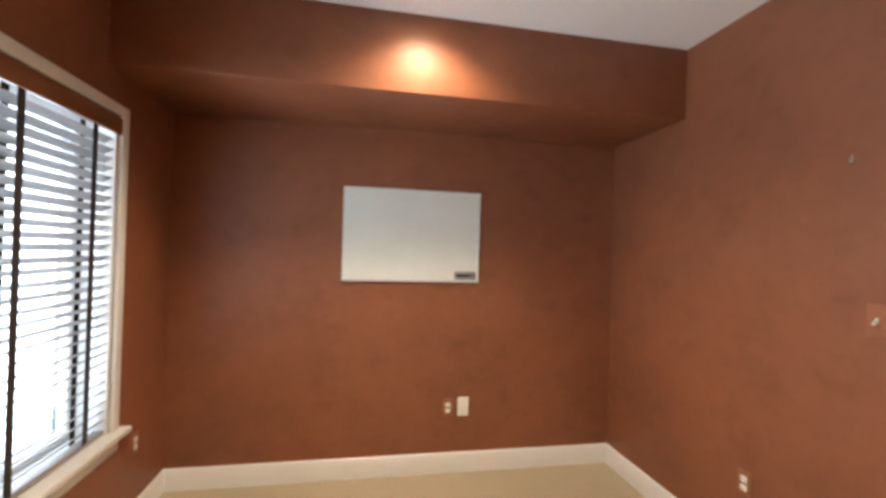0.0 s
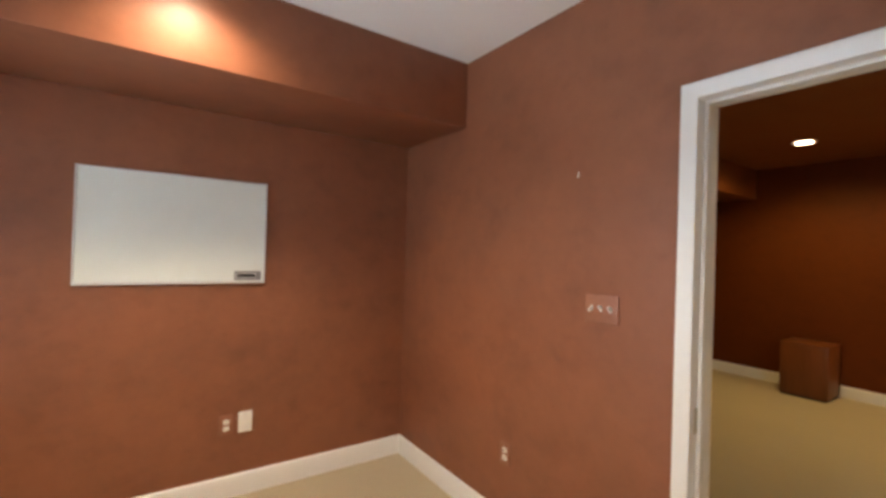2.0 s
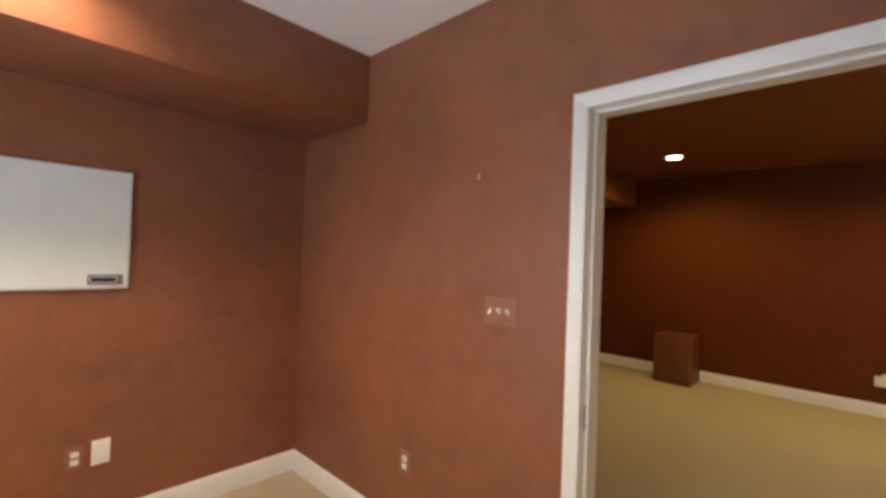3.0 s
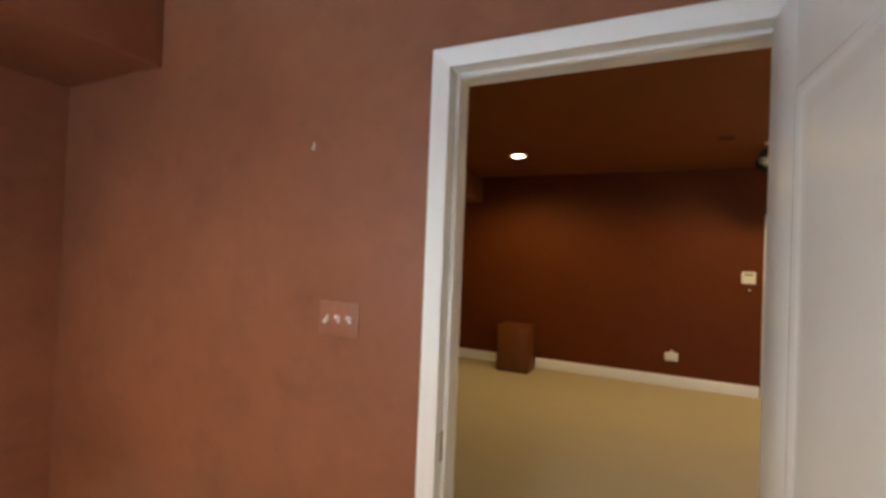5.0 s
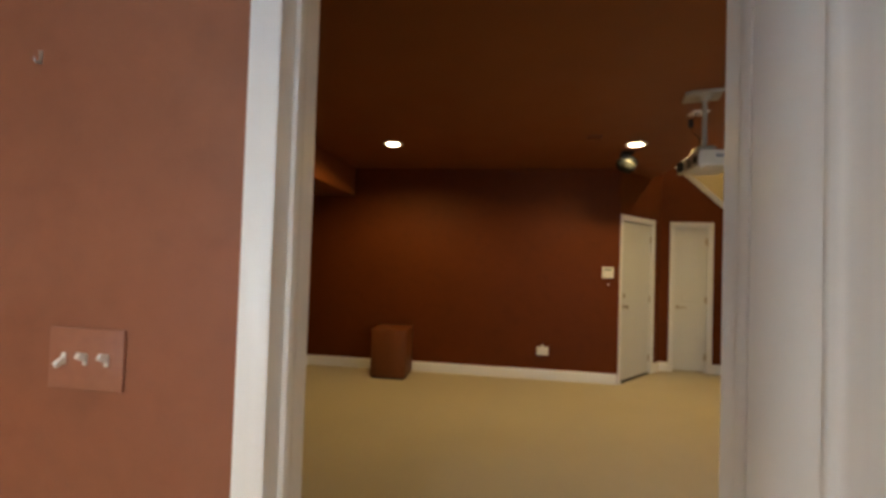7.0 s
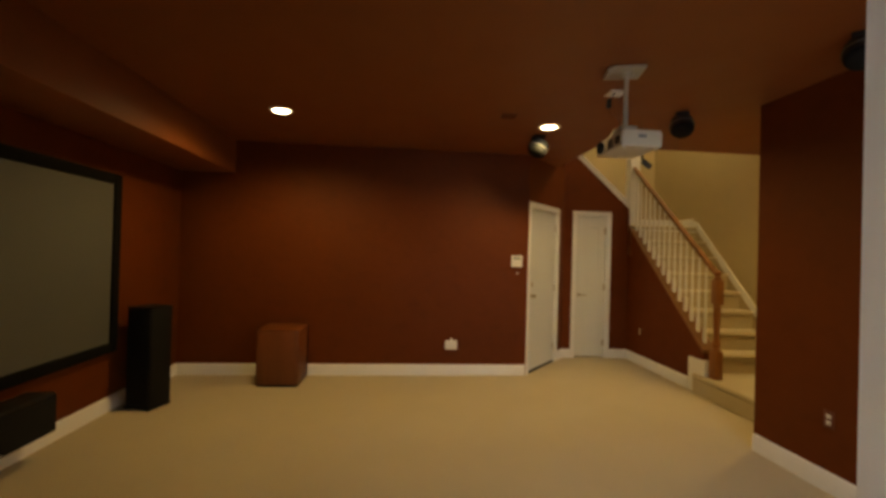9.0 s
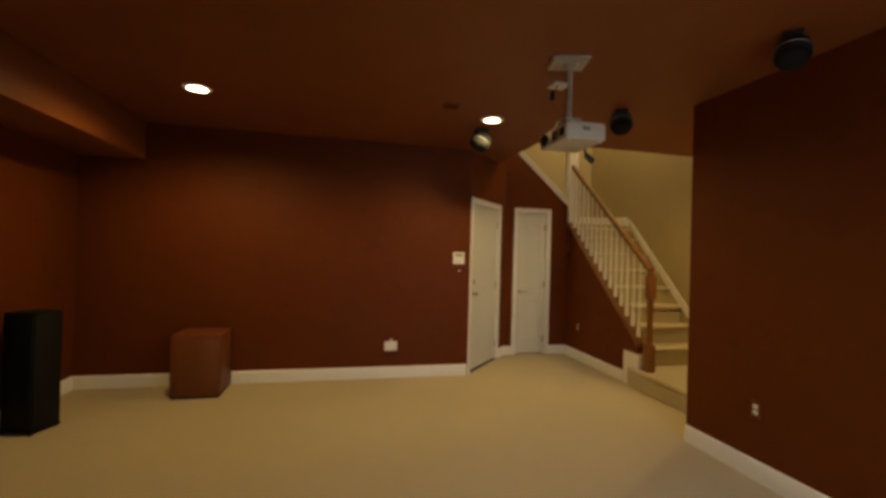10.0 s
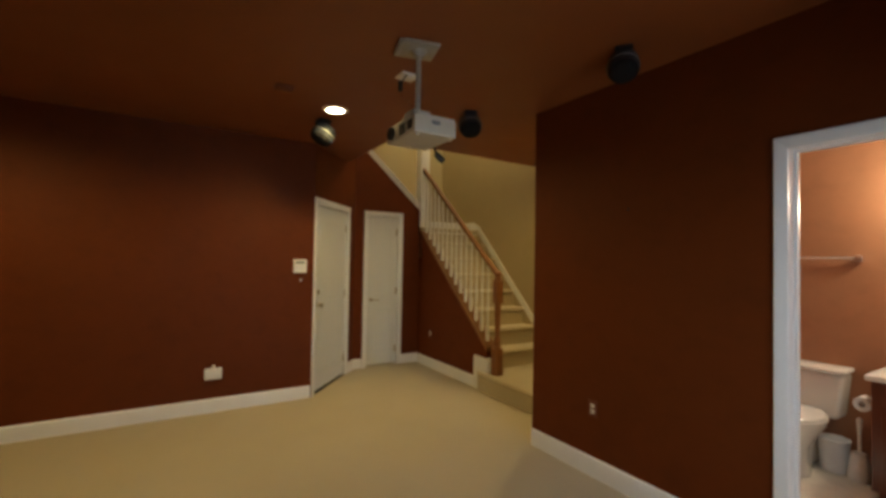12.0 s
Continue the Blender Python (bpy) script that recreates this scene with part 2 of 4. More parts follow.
def on_wall(x, y, z, way):
    """A frame on a wall: x runs to the right along it, -y comes out of it."""
    return pose(x, y, z, 0, 0, way)


# ---- floors, walls, ceilings ----
floor_bm = box(WX - 0.2, NX + 0.12, TS - 0.06, TN + 0.1, -0.12, 0.0)
add_box(floor_bm, SXC - 0.12, NX + 0.12, STY - 0.1, TS - 0.06, -0.12, 0.0)
setting("floor", floor_bm, CARPET, "beige cut-pile carpet through office and theatre room", "floor")
setting("floor_bathroom", box(TX, SXC - 0.12, BY - 0.1, TS - 0.06, -0.12, -0.004), VINYL, "pale beige vinyl bathroom floor", "floor")
setting("ground", box(-40, 40, -40, 40, -0.4, -0.15), GROUND, "pale concrete patio outside the window", "ground")

WY0, WY1, WZ0, WZ1 = 0.44, 2.335, 0.585, 2.040  # window opening
wb = box(WX - 0.2, WX, SY, WY0, 0, OC)
add_box(wb, WX - 0.2, WX, WY1, NY + 0.12, 0, OC)
add_box(wb, WX - 0.2, WX, WY0, WY1, 0, WZ0 - 0.03)
add_box(wb, WX - 0.2, WX, WY0, WY1, WZ1, OC)
setting("wall_west", wb, TERRA, "terracotta painted wall with a window", "wall")
setting("wall_north_office", box(WX, EX, NY, NY + 0.12, 0, OC), TERRA, "terracotta painted wall with mottled finish", "wall")
setting("wall_south_office", box(WX - 0.2, EX, SY - 0.12, SY, 0, OC), TERRA, "terracotta painted wall", "wall")
PY0, PY1 = -1.80, -0.80  # unseen side window, added to let daylight into the theatre room
pb = box(EX, TX, PY1, D0 - 0.02, 0, TC)
add_box(pb, EX, TX, TS, PY0, 0, TC)
add_box(pb, EX, TX, PY0, PY1, 0, 0.60)
add_box(pb, EX, TX, PY0, PY1, 2.02, TC)
add_box(pb, EX, TX, D1 + 0.02, TN, 0, TC)
add_box(pb, EX, TX, D0 - 0.02, D1 + 0.02, DH + 0.02, TC)
setting("wall_partition", pb, TERRA, "terracotta partition wall with a white framed doorway", "wall", MAROON, (1, 0, 0))
setting("bulkhead_office", box(WX, EX, 2.231, NY, 2.248, OC, 0.004), TERRA, "terracotta painted ceiling bulkhead", "bulkhead")
setting("ceiling_office", box(WX - 0.2, EX, SY - 0.12, NY + 0.12, OC, OC + 0.1), WHITECEIL, "matte white painted ceiling", "ceiling")

setting("wall_north_theater", box(EX, TE + 0.12, TN, TN + 0.12, 0, TC), MAROON, "dark red painted wall behind the screen", "wall")
setting("bulkhead_theater", box(TX, TE, 2.45, TN, 2.30, TC, 0.004), DARKCEIL, "dark red painted ceiling bulkhead above the screen", "bulkhead")
setting("wall_east", box(TE, TE + 0.12, TEY, TN, 0, TC), MAROON, "dark red painted wall with slight sheen", "wall")
DL = math.hypot(NX - TE, NKY - TEY)
DTURN = math.degrees(math.atan2(NKY - TEY, NX - TE))
DA, DW = 0.072, 0.835
DIAG = pose(TE, TEY, 0, 0, 0, DTURN)
dg = box(0, DA - 0.02, 0, 0.12, 0, 2.06)
add_box(dg, DA + DW + 0.02, DL, 0, 0.12, 0, 2.06)
add_box(dg, 0, DL, 0, 0.12, 2.06, TC + 0.4)
ob = setting("wall_diagonal", dg, MAROON, "angled dark red wall with a white door", "wall")
ob.matrix_world = DIAG
# Unseen panel, added to keep outside light from behind the angled door.
ob = setting("door_backing", box(-0.1, DL + 0.1, 0.5, 0.6, 0, TC), MAROON, "unseen backing panel that keeps the space behind the angled door dark", "wall")
ob.matrix_world = DIAG
SL = 0.896
slope_top = lambda y: 2.225 + SL * (y - KY)
C2A, C2B = -1.939, -2.426
nk = prism([(NX, NKY + 0.05, 0), (NX, C2A, 0), (NX, C2A, slope_top(C2A)), (NX, NKY + 0.05, slope_top(NKY + 0.05))], (0.12, 0, 0))
add_prism(nk, [(NX, C2A, 2.063), (NX, C2B, 2.063), (NX, C2B, slope_top(C2B)), (NX, C2A, slope_top(C2A))], (0.12, 0, 0))
add_prism(nk, [(NX, C2B, 0), (NX, KY, 0), (NX, KY, slope_top(KY)), (NX, C2B, slope_top(C2B))], (0.12, 0, 0))
setting("wall_nook", nk, MAROON, "dark red wall under the upper stairs with a closet door", "wall")
add = prism([(NX - 0.02, KY, slope_top(KY)), (NX - 0.02, NKY + 0.5, slope_top(NKY + 0.5)), (NX - 0.02, NKY + 0.5, slope_top(NKY + 0.5) + 0.03), (NX - 0.02, KY, slope_top(KY) + 0.03)], (0.16, 0, 0))
add_prism(add, [(NX - 0.008, KY, slope_top(KY) - 0.06), (NX - 0.008, NKY + 0.5, slope_top(NKY + 0.5) - 0.06), (NX - 0.008, NKY + 0.5, slope_top(NKY + 0.5) - 0.003), (NX - 0.008, KY, slope_top(KY) - 0.003)], (0.006, 0, 0))
setting("trim", add, TRIM, "white sloping cap on the stair wall", "trim")
knee_top = lambda x: 0.47 + 0.885 * (x - 6.06)
kn = prism([(6.06, KY, 0), (NX, KY, 0), (NX, KY, knee_top(NX)), (6.06, KY, knee_top(6.06))], (0, -0.11, 0))
setting("wall_knee", kn, MAROON, "dark red sloping knee wall beside the stairs", "wall")
cap = prism([(6.04, KY + 0.02, knee_top(6.04)), (NX, KY + 0.02, knee_top(NX)), (NX, KY + 0.02, knee_top(NX) + 0.035), (6.04, KY + 0.02, knee_top(6.04) + 0.035)], (0, -0.15, 0))
setting("trim", cap, OAKRAIL, "stained wooden cap along the knee wall", "trim")
setting("wall_column", box(NX - 0.03, NX + 0.11, KY - 0.135, KY + 0.004, 1.86, UZ), TRIM, "white painted wall end beside the stair landing", "wall")

sb = box(TX, BX0 - 0.02, TS - 0.12, TS, 0, TC)
add_box(sb, BX1 + 0.02, SXC, TS - 0.12, TS, 0, TC)
add_box(sb, BX0 - 0.02, BX1 + 0.02, TS - 0.12, TS, BH + 0.02, TC)
setting("wall_south", sb, MAROON, "dark red painted wall with the bathroom doorway", "wall", SALMON, (0, -1, 0))
setting("wall_landing", box(SXC - 0.12, SXC, STY - 0.1, TS - 0.12, 0, UZ), SALMON, "painted wall between bathroom and stairs", "wall", BEIGE, (1, 0, 0))
setting("wall_stair_south", box(SXC, 8.82, STY - 0.12, STY, 0, UZ), BEIGE, "beige painted stairwell wall", "wall")
setting("wall_stair_east", box(8.7, 8.82, STY, -0.6, 0, UZ), BEIGE, "beige painted stairwell wall above the landing", "wall")
up = box(OPX - 0.1, 8.82, -0.6, -0.5, TC + 0.3, UZ)
# Unseen lower piece, added to shut sky light out of the stairwell.
add_box(up, TE + 0.12, 8.82, -0.6, -0.5, 0, TC + 0.3)
add_box(up, OPX - 0.1, OPX, STY, -0.6, TC + 0.3, UZ)
setting("wall_stair_upper", up, BEIGE, "beige upper stairwell wall with an unseen lower piece that shuts out sky light", "wall")
setting("ceiling_stairwell", box(OPX - 0.1, 8.82, STY - 0.12, -0.5, UZ, UZ + 0.1), WHITECEIL, "white upper stairwell ceiling", "ceiling")
cb = box(EX, OPX, TS, TN, TC, TC + 0.3)
add_box(cb, OPX, NX + 0.3, OPY, TN, TC, TC + 0.3)
add_box(cb, SXC, OPX, STY, TS, TC, TC + 0.3)
setting("ceiling_theater", cb, DARKCEIL, "dark brown-red painted ceiling", "ceiling")
setting("ceiling_bathroom", box(TX - 0.12, SXC, BY - 0.1, TS, TC, TC + 0.1), WHITECEIL, "white bathroom ceiling", "ceiling")
setting("wall_bathroom_south", box(TX, SXC - 0.12, BY - 0.12, BY, 0, TC), SALMON, "salmon terracotta bathroom wall", "wall")
setting("wall_bathroom_west", box(TX - 0.12, TX, BY, TS, 0, TC), SALMON, "salmon terracotta bathroom wall", "wall")


# ---- baseboards and casings ----
def baseboard(p0, p1, n, label="white painted wooden baseboard", z=0.0, h=0.13):
    a, b, n = Vector((*p0, z)), Vector((*p1, z)), Vector((*n, 0)).normalized()
    outline = [(0, 0), (0.015, 0), (0.015, h * 0.74), (0.012, h * 0.8), (0.011, h * 0.88), (0.006, h * 0.96), (0, h)]
    setting("baseboard", prism([a + n * d + Vector((0, 0, u)) for d, u in outline], b - a), TRIM, label, "baseboard")


baseboard((WX, NY), (EX, NY), (0, -1))
baseboard((WX, SY), (WX, NY), (1, 0))
baseboard((EX, D1 + 0.075), (EX, NY), (-1, 0))
baseboard((EX, SY), (EX, D0 - 0.075), (-1, 0))
baseboard((TX, TN), (TE, TN), (0, -1))
baseboard((TE, TEY + 0.01), (TE, TN), (-1, 0))
baseboard((NX, NKY + 0.01), (NX, -1.893), (-1, 0))
baseboard((NX, -2.474), (NX, KY), (-1, 0))
baseboard((6.30, KY), (NX, KY), (0, 1))
baseboard((BX1 + 0.059, TS), (SXC, TS), (0, 1))
baseboard((TX, TS), (BX0 - 0.059, TS), (0, 1))
baseboard((TX, TS), (TX, D0 - 0.075), (1, 0))
baseboard((TX, D1 + 0.075), (TX, TN), (1, 0))
baseboard((SXC, TS - 0.12), (SXC, TS), (1, 0))
baseboard((NX, STY), (8.7, STY), (0, 1), "white baseboard on the upper landing", LZ + RISE * NSTEP)
baseboard((8.7, STY), (8.7, KY), (-1, 0), "white baseboard on the upper landing", LZ + RISE * NSTEP)


def casing(m, w, h, cw=0.068, label="white painted door casing", foot_strip=False):
    """Moulded casing round an opening of w by h, whose foot stands at the frame's origin."""
    bm = bmesh.new()
    prof = [(0, 0), (0, -0.010), (0.004, -0.013), (cw * 0.35, -0.014), (cw * 0.55, -0.017), (cw * 0.8, -0.020), (cw - 0.004, -0.020), (cw, -0.016), (cw, 0)]
    for side in (-1, 1):
        pts = [((-d if side < 0 else w + d), y, 0) for d, y in prof]
        a = [bm.verts.new(p) for p in pts]
        b = [bm.verts.new((p[0], p[1], h + d)) for p, (d, y) in zip(pts, prof)]
        for i in range(len(a)):
            j = (i + 1) % len(a)
            bm.faces.new((a[i], a[j], b[j], b[i]))
        bm.faces.new(a)
    a = [bm.verts.new((-d, y, h + d)) for d, y in prof]
    b = [bm.verts.new((w + d, y, h + d)) for d, y in prof]
    for i in range(len(a)):
        j = (i + 1) % len(a)
        bm.faces.new((a[i], a[j], b[j], b[i]))
    bmesh.ops.recalc_face_normals(bm, faces=bm.faces)
    ob = setting("trim", bm, TRIM, label, "door casing")
    ob.matrix_world = m
    return ob


def jamb(m, w, h, deep, stop, label):
    """Lining of a doorway; stop: how far in the door stop sits."""
    bm = box(-0.02, 0, 0, deep, 0, h + 0.02)
    add_box(bm, w, w + 0.02, 0, deep, 0, h + 0.02)
    add_box(bm, 0, w, 0, deep, h, h + 0.02)
    add_box(bm, 0, 0.011, stop, stop + 0.035, 0, h, 0.002)
    add_box(bm, w - 0.011, w, stop, stop + 0.035, 0, h, 0.002)
    add_box(bm, 0.011, w - 0.011, stop, stop + 0.035, h - 0.011, h, 0.002)
    ob = setting("trim", bm, TRIM, label, "door jamb")
    ob.matrix_world = m
    return ob


OFFICE_SIDE = on_wall(EX, D1, 0, WEST)
casing(OFFICE_SIDE, D1 - D0, DH, 0.057)
jamb(OFFICE_SIDE, D1 - D0, DH, TX - EX, 0.042, "white door jamb between office and theatre room")
casing(on_wall(TX, D0, 0, EAST), D1 - D0, DH, 0.066)
BATH_SIDE = on_wall(BX1, TS, 0, NORTH)
casing(BATH_SIDE, BX1 - BX0, BH, 0.058, "white painted bathroom door casing")
jamb(BATH_SIDE, BX1 - BX0, BH, 0.12, 0.06, "white bathroom door jamb")
DOOR1 = DIAG @ pose(DA, 0, 0)
casing(DOOR1, DW, 2.04, 0.068)
jamb(DOOR1, DW, 2.04, 0.12, 0.05, "white door jamb in the angled wall")
DOOR2 = on_wall(NX, -1.959, 0, WEST)
casing(DOOR2, 0.447, 2.043, 0.064)
jamb(DOOR2, 0.447, 2.043, 0.12, 0.05, "white closet door jamb")


# ---- doors ----
def panel_bm(x0, x1, z0, z1, t):
    """A raised and fielded panel, moulded on both faces."""
    bm = bmesh.new()
    steps = [(0.0, 0.0), (0.006, 0.003), (0.014, 0.0025), (0.022, -0.003), (0.034, -0.005), (0.062, -0.002), (0.066, -0.002)]
    for side in (-1, 1):
        rings = []
        for inset, out in steps:
            y = side * (t / 2 + out)
            rings.append([bm.verts.new(p) for p in ((x0 + inset, y, z0 + inset), (x1 - inset, y, z0 + inset), (x1 - inset, y, z1 - inset), (x0 + inset, y, z1 - inset))])
        for a, b in zip(rings, rings[1:]):
            for k in range(4):
                bm.faces.new((a[k], a[(k + 1) % 4], b[(k + 1) % 4], b[k]))
        bm.faces.new(rings[-1])
    bmesh.ops.recalc_face_normals(bm, faces=bm.faces)
    return bm


def knob_bm(side, t):
    bm = lathe([(0.031, 0), (0.031, 0.004), (0.026, 0.009), (0.011, 0.012), (0.010, 0.034), (0.022, 0.042), (0.027, 0.052), (0.025, 0.062), (0.014, 0.068), (0.002, 0.069)], 20)
    bm.transform(pose(0, side * t / 2, 0, 90 if side < 0 else -90))
    return bm


def lever_bm(side, t):
    bm = tube((0, side * t / 2, 0), (0, side * (t / 2 + 0.008), 0), 0.028, 0.026, 20)
    add_tube(bm, (0, side * t / 2, 0), (0, side * (t / 2 + 0.045), 0), 0.009)
    add_box(bm, -0.01, 0.10, side * (t / 2 + 0.038), side * (t / 2 + 0.052), -0.009, 0.009, 0.004)
    return bm


def panel_door(name, m, w, h, label, stile, panels, knob_x, knob_z, hinge_x, hinge_side, lever=False, bolt=False, t=0.035, coat=DOORPAINT):
    """A moulded panel door: x from 0 to w, foot 12 mm above the floor, its middle plane at y 0."""
    door = thing(name, label, "door", m, "", "structure")
    z0 = 0.026
    fr = bmesh.new()
    add_box(fr, 0, stile, -t / 2, t / 2, z0, h, 0.002)
    add_box(fr, w - stile, w, -t / 2, t / 2, z0, h, 0.002)
    edges = [z0] + [v for p in panels for v in p] + [h]
    for a, b in zip(edges[::2], edges[1::2]):
        add_box(fr, stile, w - stile, -t / 2, t / 2, a, b)
    part("leaf", fr, coat, door, "off-white painted stiles and rails")
    for a, b in panels:
        part("panel", panel_bm(stile, w - stile, a, b, t), coat, door)
    for side in (-1, 1):
        bm = lever_bm(side, t) if lever else knob_bm(side, t)
        bm.transform(Matrix.Translation((knob_x, 0, knob_z)))
        part("knob", bm, BRASS, door, "brushed nickel handle")
        if bolt:
            d = tube((knob_x, side * t / 2, knob_z + 0.14), (knob_x, side * (t / 2 + 0.018), knob_z + 0.14), 0.028, 0.024, 20)
            part("deadbolt", d, BRASS, door, "brushed nickel deadbolt")
    for hz in (0.22, h / 2, h - 0.2):
        bm = tube((hinge_x, hinge_side * (t / 2 + 0.004), hz - 0.045), (hinge_x, hinge_side * (t / 2 + 0.004), hz + 0.045), 0.006, 0.006, 10)
        add_box(bm, hinge_x - 0.028, hinge_x + 0.028, hinge_side * (t / 2 + 0.001), hinge_side * (t / 2 + 0.003), hz - 0.044, hz + 0.044)
        part("hinge", bm, BRASS, door, "nickel hinge")
    return door


p0, p1, nrm = DIAG @ Vector((DA + DW + 0.066, 0, 0)), DIAG @ Vector((DL - 0.012, 0, 0)), DIAG.to_3x3() @ Vector((0, -1, 0))
if DL > DA + DW + 0.09:
    baseboard(p0[:2], p1[:2], nrm[:2])
# Dark strip that stands for the shade in the gap under the door.
foot_strip = setting("trim", box(0, DW, 0.0, 0.11, 0, 0.012, 0.002), SLOT, "dark strip for the shaded gap under the angled door", "threshold")
foot_strip.matrix_world = DOOR1
LEAFW = D1 - D0 - 0.008
# the office door stands open at a right angle to its wall
panel_door("door_1", pose(EX - 0.004, D0 + 0.016, 0, 0, 0, 183), LEAFW, 2.045, "open white two-panel office door", 0.145, [(0.20, 0.78), (0.92, 1.845)], LEAFW - 0.07, 0.94, 0.002, 1, True, coat=TRIM)
panel_door("door_2", DOOR1 @ pose(0.003, 0.032, 0), DW - 0.006, 2.033, "closed off-white panel door in the angled wall", 0.115, [(0.22, 0.82), (0.98, 1.90)], 0.065, 0.95, DW - 0.01, -1, False, True)
panel_door("door_3", DOOR2 @ pose(0.003, 0.032, 0), 0.441, 2.036, "narrow closed off-white closet door", 0.085, [(0.22, 0.80), (0.96, 1.90)], 0.056, 0.905, 0.437, -1, True)
strike = box(0.0, 0.0025, 0.018, 0.042, 0.87, 0.96, 0.0008, 1)
ob = solid("strike_plate", strike, BRASS, "nickel strike plate in the white door jamb", "strike plate", "", OFFICE_SIDE)


# ---- window and blind ----
win = thing("window_1", "white framed window behind a venetian blind", "window", pose(WX, 0, 0), "", "structure")
fw = box(-0.2, 0, WY1, WY1 + 0.002, WZ0, WZ1)
add_box(fw, -0.2, -0.002, WY1 - 0.02, WY1, WZ0, WZ1)
add_box(fw, -0.2, -0.002, WY0, WY0 + 0.02, WZ0, WZ1)
add_box(fw, -0.2, -0.002, WY0 + 0.02, WY1 - 0.02, WZ1 - 0.02, WZ1)
part("window_frame", fw, TRIM, win)
mid = (WY0 + WY1) / 2
for a, b in ((WY0 + 0.02, mid), (mid, WY1 - 0.02)):
    for z0, z1, x in ((WZ0 + 0.002, WZ1 - 0.02, -0.15),):
        s = box(x - 0.015, x + 0.015, a, a + 0.045, z0, z1, 0.003)
        add_box(s, x - 0.015, x + 0.015, b - 0.045, b, z0, z1, 0.003)
        add_box(s, x - 0.015, x + 0.015, a + 0.045, b - 0.045, z0, z0 + 0.045, 0.003)
        add_box(s, x - 0.015, x + 0.015, a + 0.045, b - 0.045, z1 - 0.045, z1, 0.003)
        sash = part("sash", s, TRIM, win)
        g = part("pane", box(x - 0.002, x + 0.002, a + 0.04, b - 0.04, z0 + 0.04, z1 - 0.04), GLASS, sash, "clear window glass")
        g.visible_shadow = False
part("window_sill", box(-0.2, 0.055, WY0 - 0.09, WY1 + 0.095, WZ0 - 0.03, WZ0, 0.006), TRIM, win, "white painted window stool")
part("apron", box(0.0, 0.014, WY0 - 0.06, WY1 + 0.06, WZ0 - 0.10, WZ0 - 0.031, 0.003), TRIM, win)
wc = bmesh.new()
cw, ct = 0.058, 0.052
for y0, y1 in ((WY1, WY1 + cw), (WY0 - cw, WY0)):
    add_box(wc, 0, 0.016, y0, y1, WZ0, WZ1 + ct, 0.003)
add_box(wc, 0, 0.0165, WY0, WY1, WZ1, WZ1 + ct, 0.003)
part("casing", wc, TRIM, win, "cream painted window casing")

# Out-of-view window, added as the opening for the side daylight.
win2 = thing("unseen_window", "unseen white framed side window, added to let in daylight", "window", pose(TX, 0, 0), "", "structure")
s = box(-0.09, -0.05, PY0, PY0 + 0.05, 0.60, 2.02, 0.003)
add_box(s, -0.09, -0.05, PY1 - 0.05, PY1, 0.60, 2.02, 0.003)
add_box(s, -0.09, -0.05, PY0 + 0.05, PY1 - 0.05, 0.60, 0.65, 0.003)
add_box(s, -0.09, -0.05, PY0 + 0.05, PY1 - 0.05, 1.97, 2.02, 0.003)
sash = part("sash", s, TRIM, win2)
g = part("pane", box(-0.072, -0.068, PY0 + 0.045, PY1 - 0.045, 0.645, 1.975), GLASS, sash, "clear window glass")
g.visible_shadow = False
part("window_sill", box(-0.05, 0.03, PY0 - 0.05, PY1 + 0.05, 0.575, 0.60, 0.005), TRIM, win2)

blind = thing("venetian_blind", "half-open wooden venetian blind with dark ladder tapes", "window blind", pose(WX - 0.0285, 0, 0))
BY0, BY1 = WY0 + 0.022, WY1 - 0.022
vb = box(0.034, 0.048, BY0 - 0.015, BY1 + 0.015, 1.955, 2.030, 0.004)
add_box(vb, -0.02, 0.034, BY1 + 0.004, BY1 + 0.015, 1.955, 2.030, 0.003)
part("valance", vb, VALANCE, blind, "reddish-brown wooden valance")
part("headrail", box(-0.024, 0.024, BY0, BY1, 1.980, 2.019), SLAT, blind)
slat_bm = bmesh.new()
prof = [(-0.0232, 0.0005), (-0.012, 0.0028), (0.0, 0.0036), (0.012, 0.0028), (0.0232, 0.0005), (0.0232, -0.0036), (0.012, -0.0014), (0.0, -0.0006), (-0.012, -0.0014), (-0.0232, -0.0036)]
add_prism(slat_bm, [(x, BY0, z) for x, z in prof], (0, BY1 - BY0, 0))
slat_me = mesh_of("slat", slat_bm, [SLAT])
for k in range(30):
    s = new("slat", slat_me)
    s.parent = blind
    s.matrix_basis = pose(random.uniform(-0.001, 0.001), 0, 0.645 + 0.0440 * k, random.uniform(-0.08, 0.08), -31 + random.uniform(-2.0, 2.0), 0)
part("bottom_rail", box(-0.022, 0.022, BY0, BY1, 0.590, 0.612, 0.005), SLAT, blind)
for y in (2.166, 1.757, 1.348, 0.939, 0.530):
    for x in (0.0238, -0.0238):
        part("ladder_tape", box(x - 0.0008, x + 0.0008, y - 0.017, y + 0.017, 0.61, 1.975), TAPE, blind, "dark brown cloth tape")

# ---- office wall fittings ----
wbd = thing("whiteboard", "white dry-erase board in a thin pale frame", "whiteboard", on_wall(0.008, NY, 1.263, SOUTH))
WBW, WBH = 0.904, 0.604
part("surface", box(0.008, WBW - 0.008, -0.014, -0.002, 0.008, WBH - 0.008), BOARD, wbd)
fb = box(0, 0.010, -0.019, 0, 0, WBH, 0.003)
add_box(fb, WBW - 0.010, WBW, -0.019, 0, 0, WBH, 0.003)
add_box(fb, 0.010, WBW - 0.010, -0.019, 0, WBH - 0.010, WBH, 0.003)
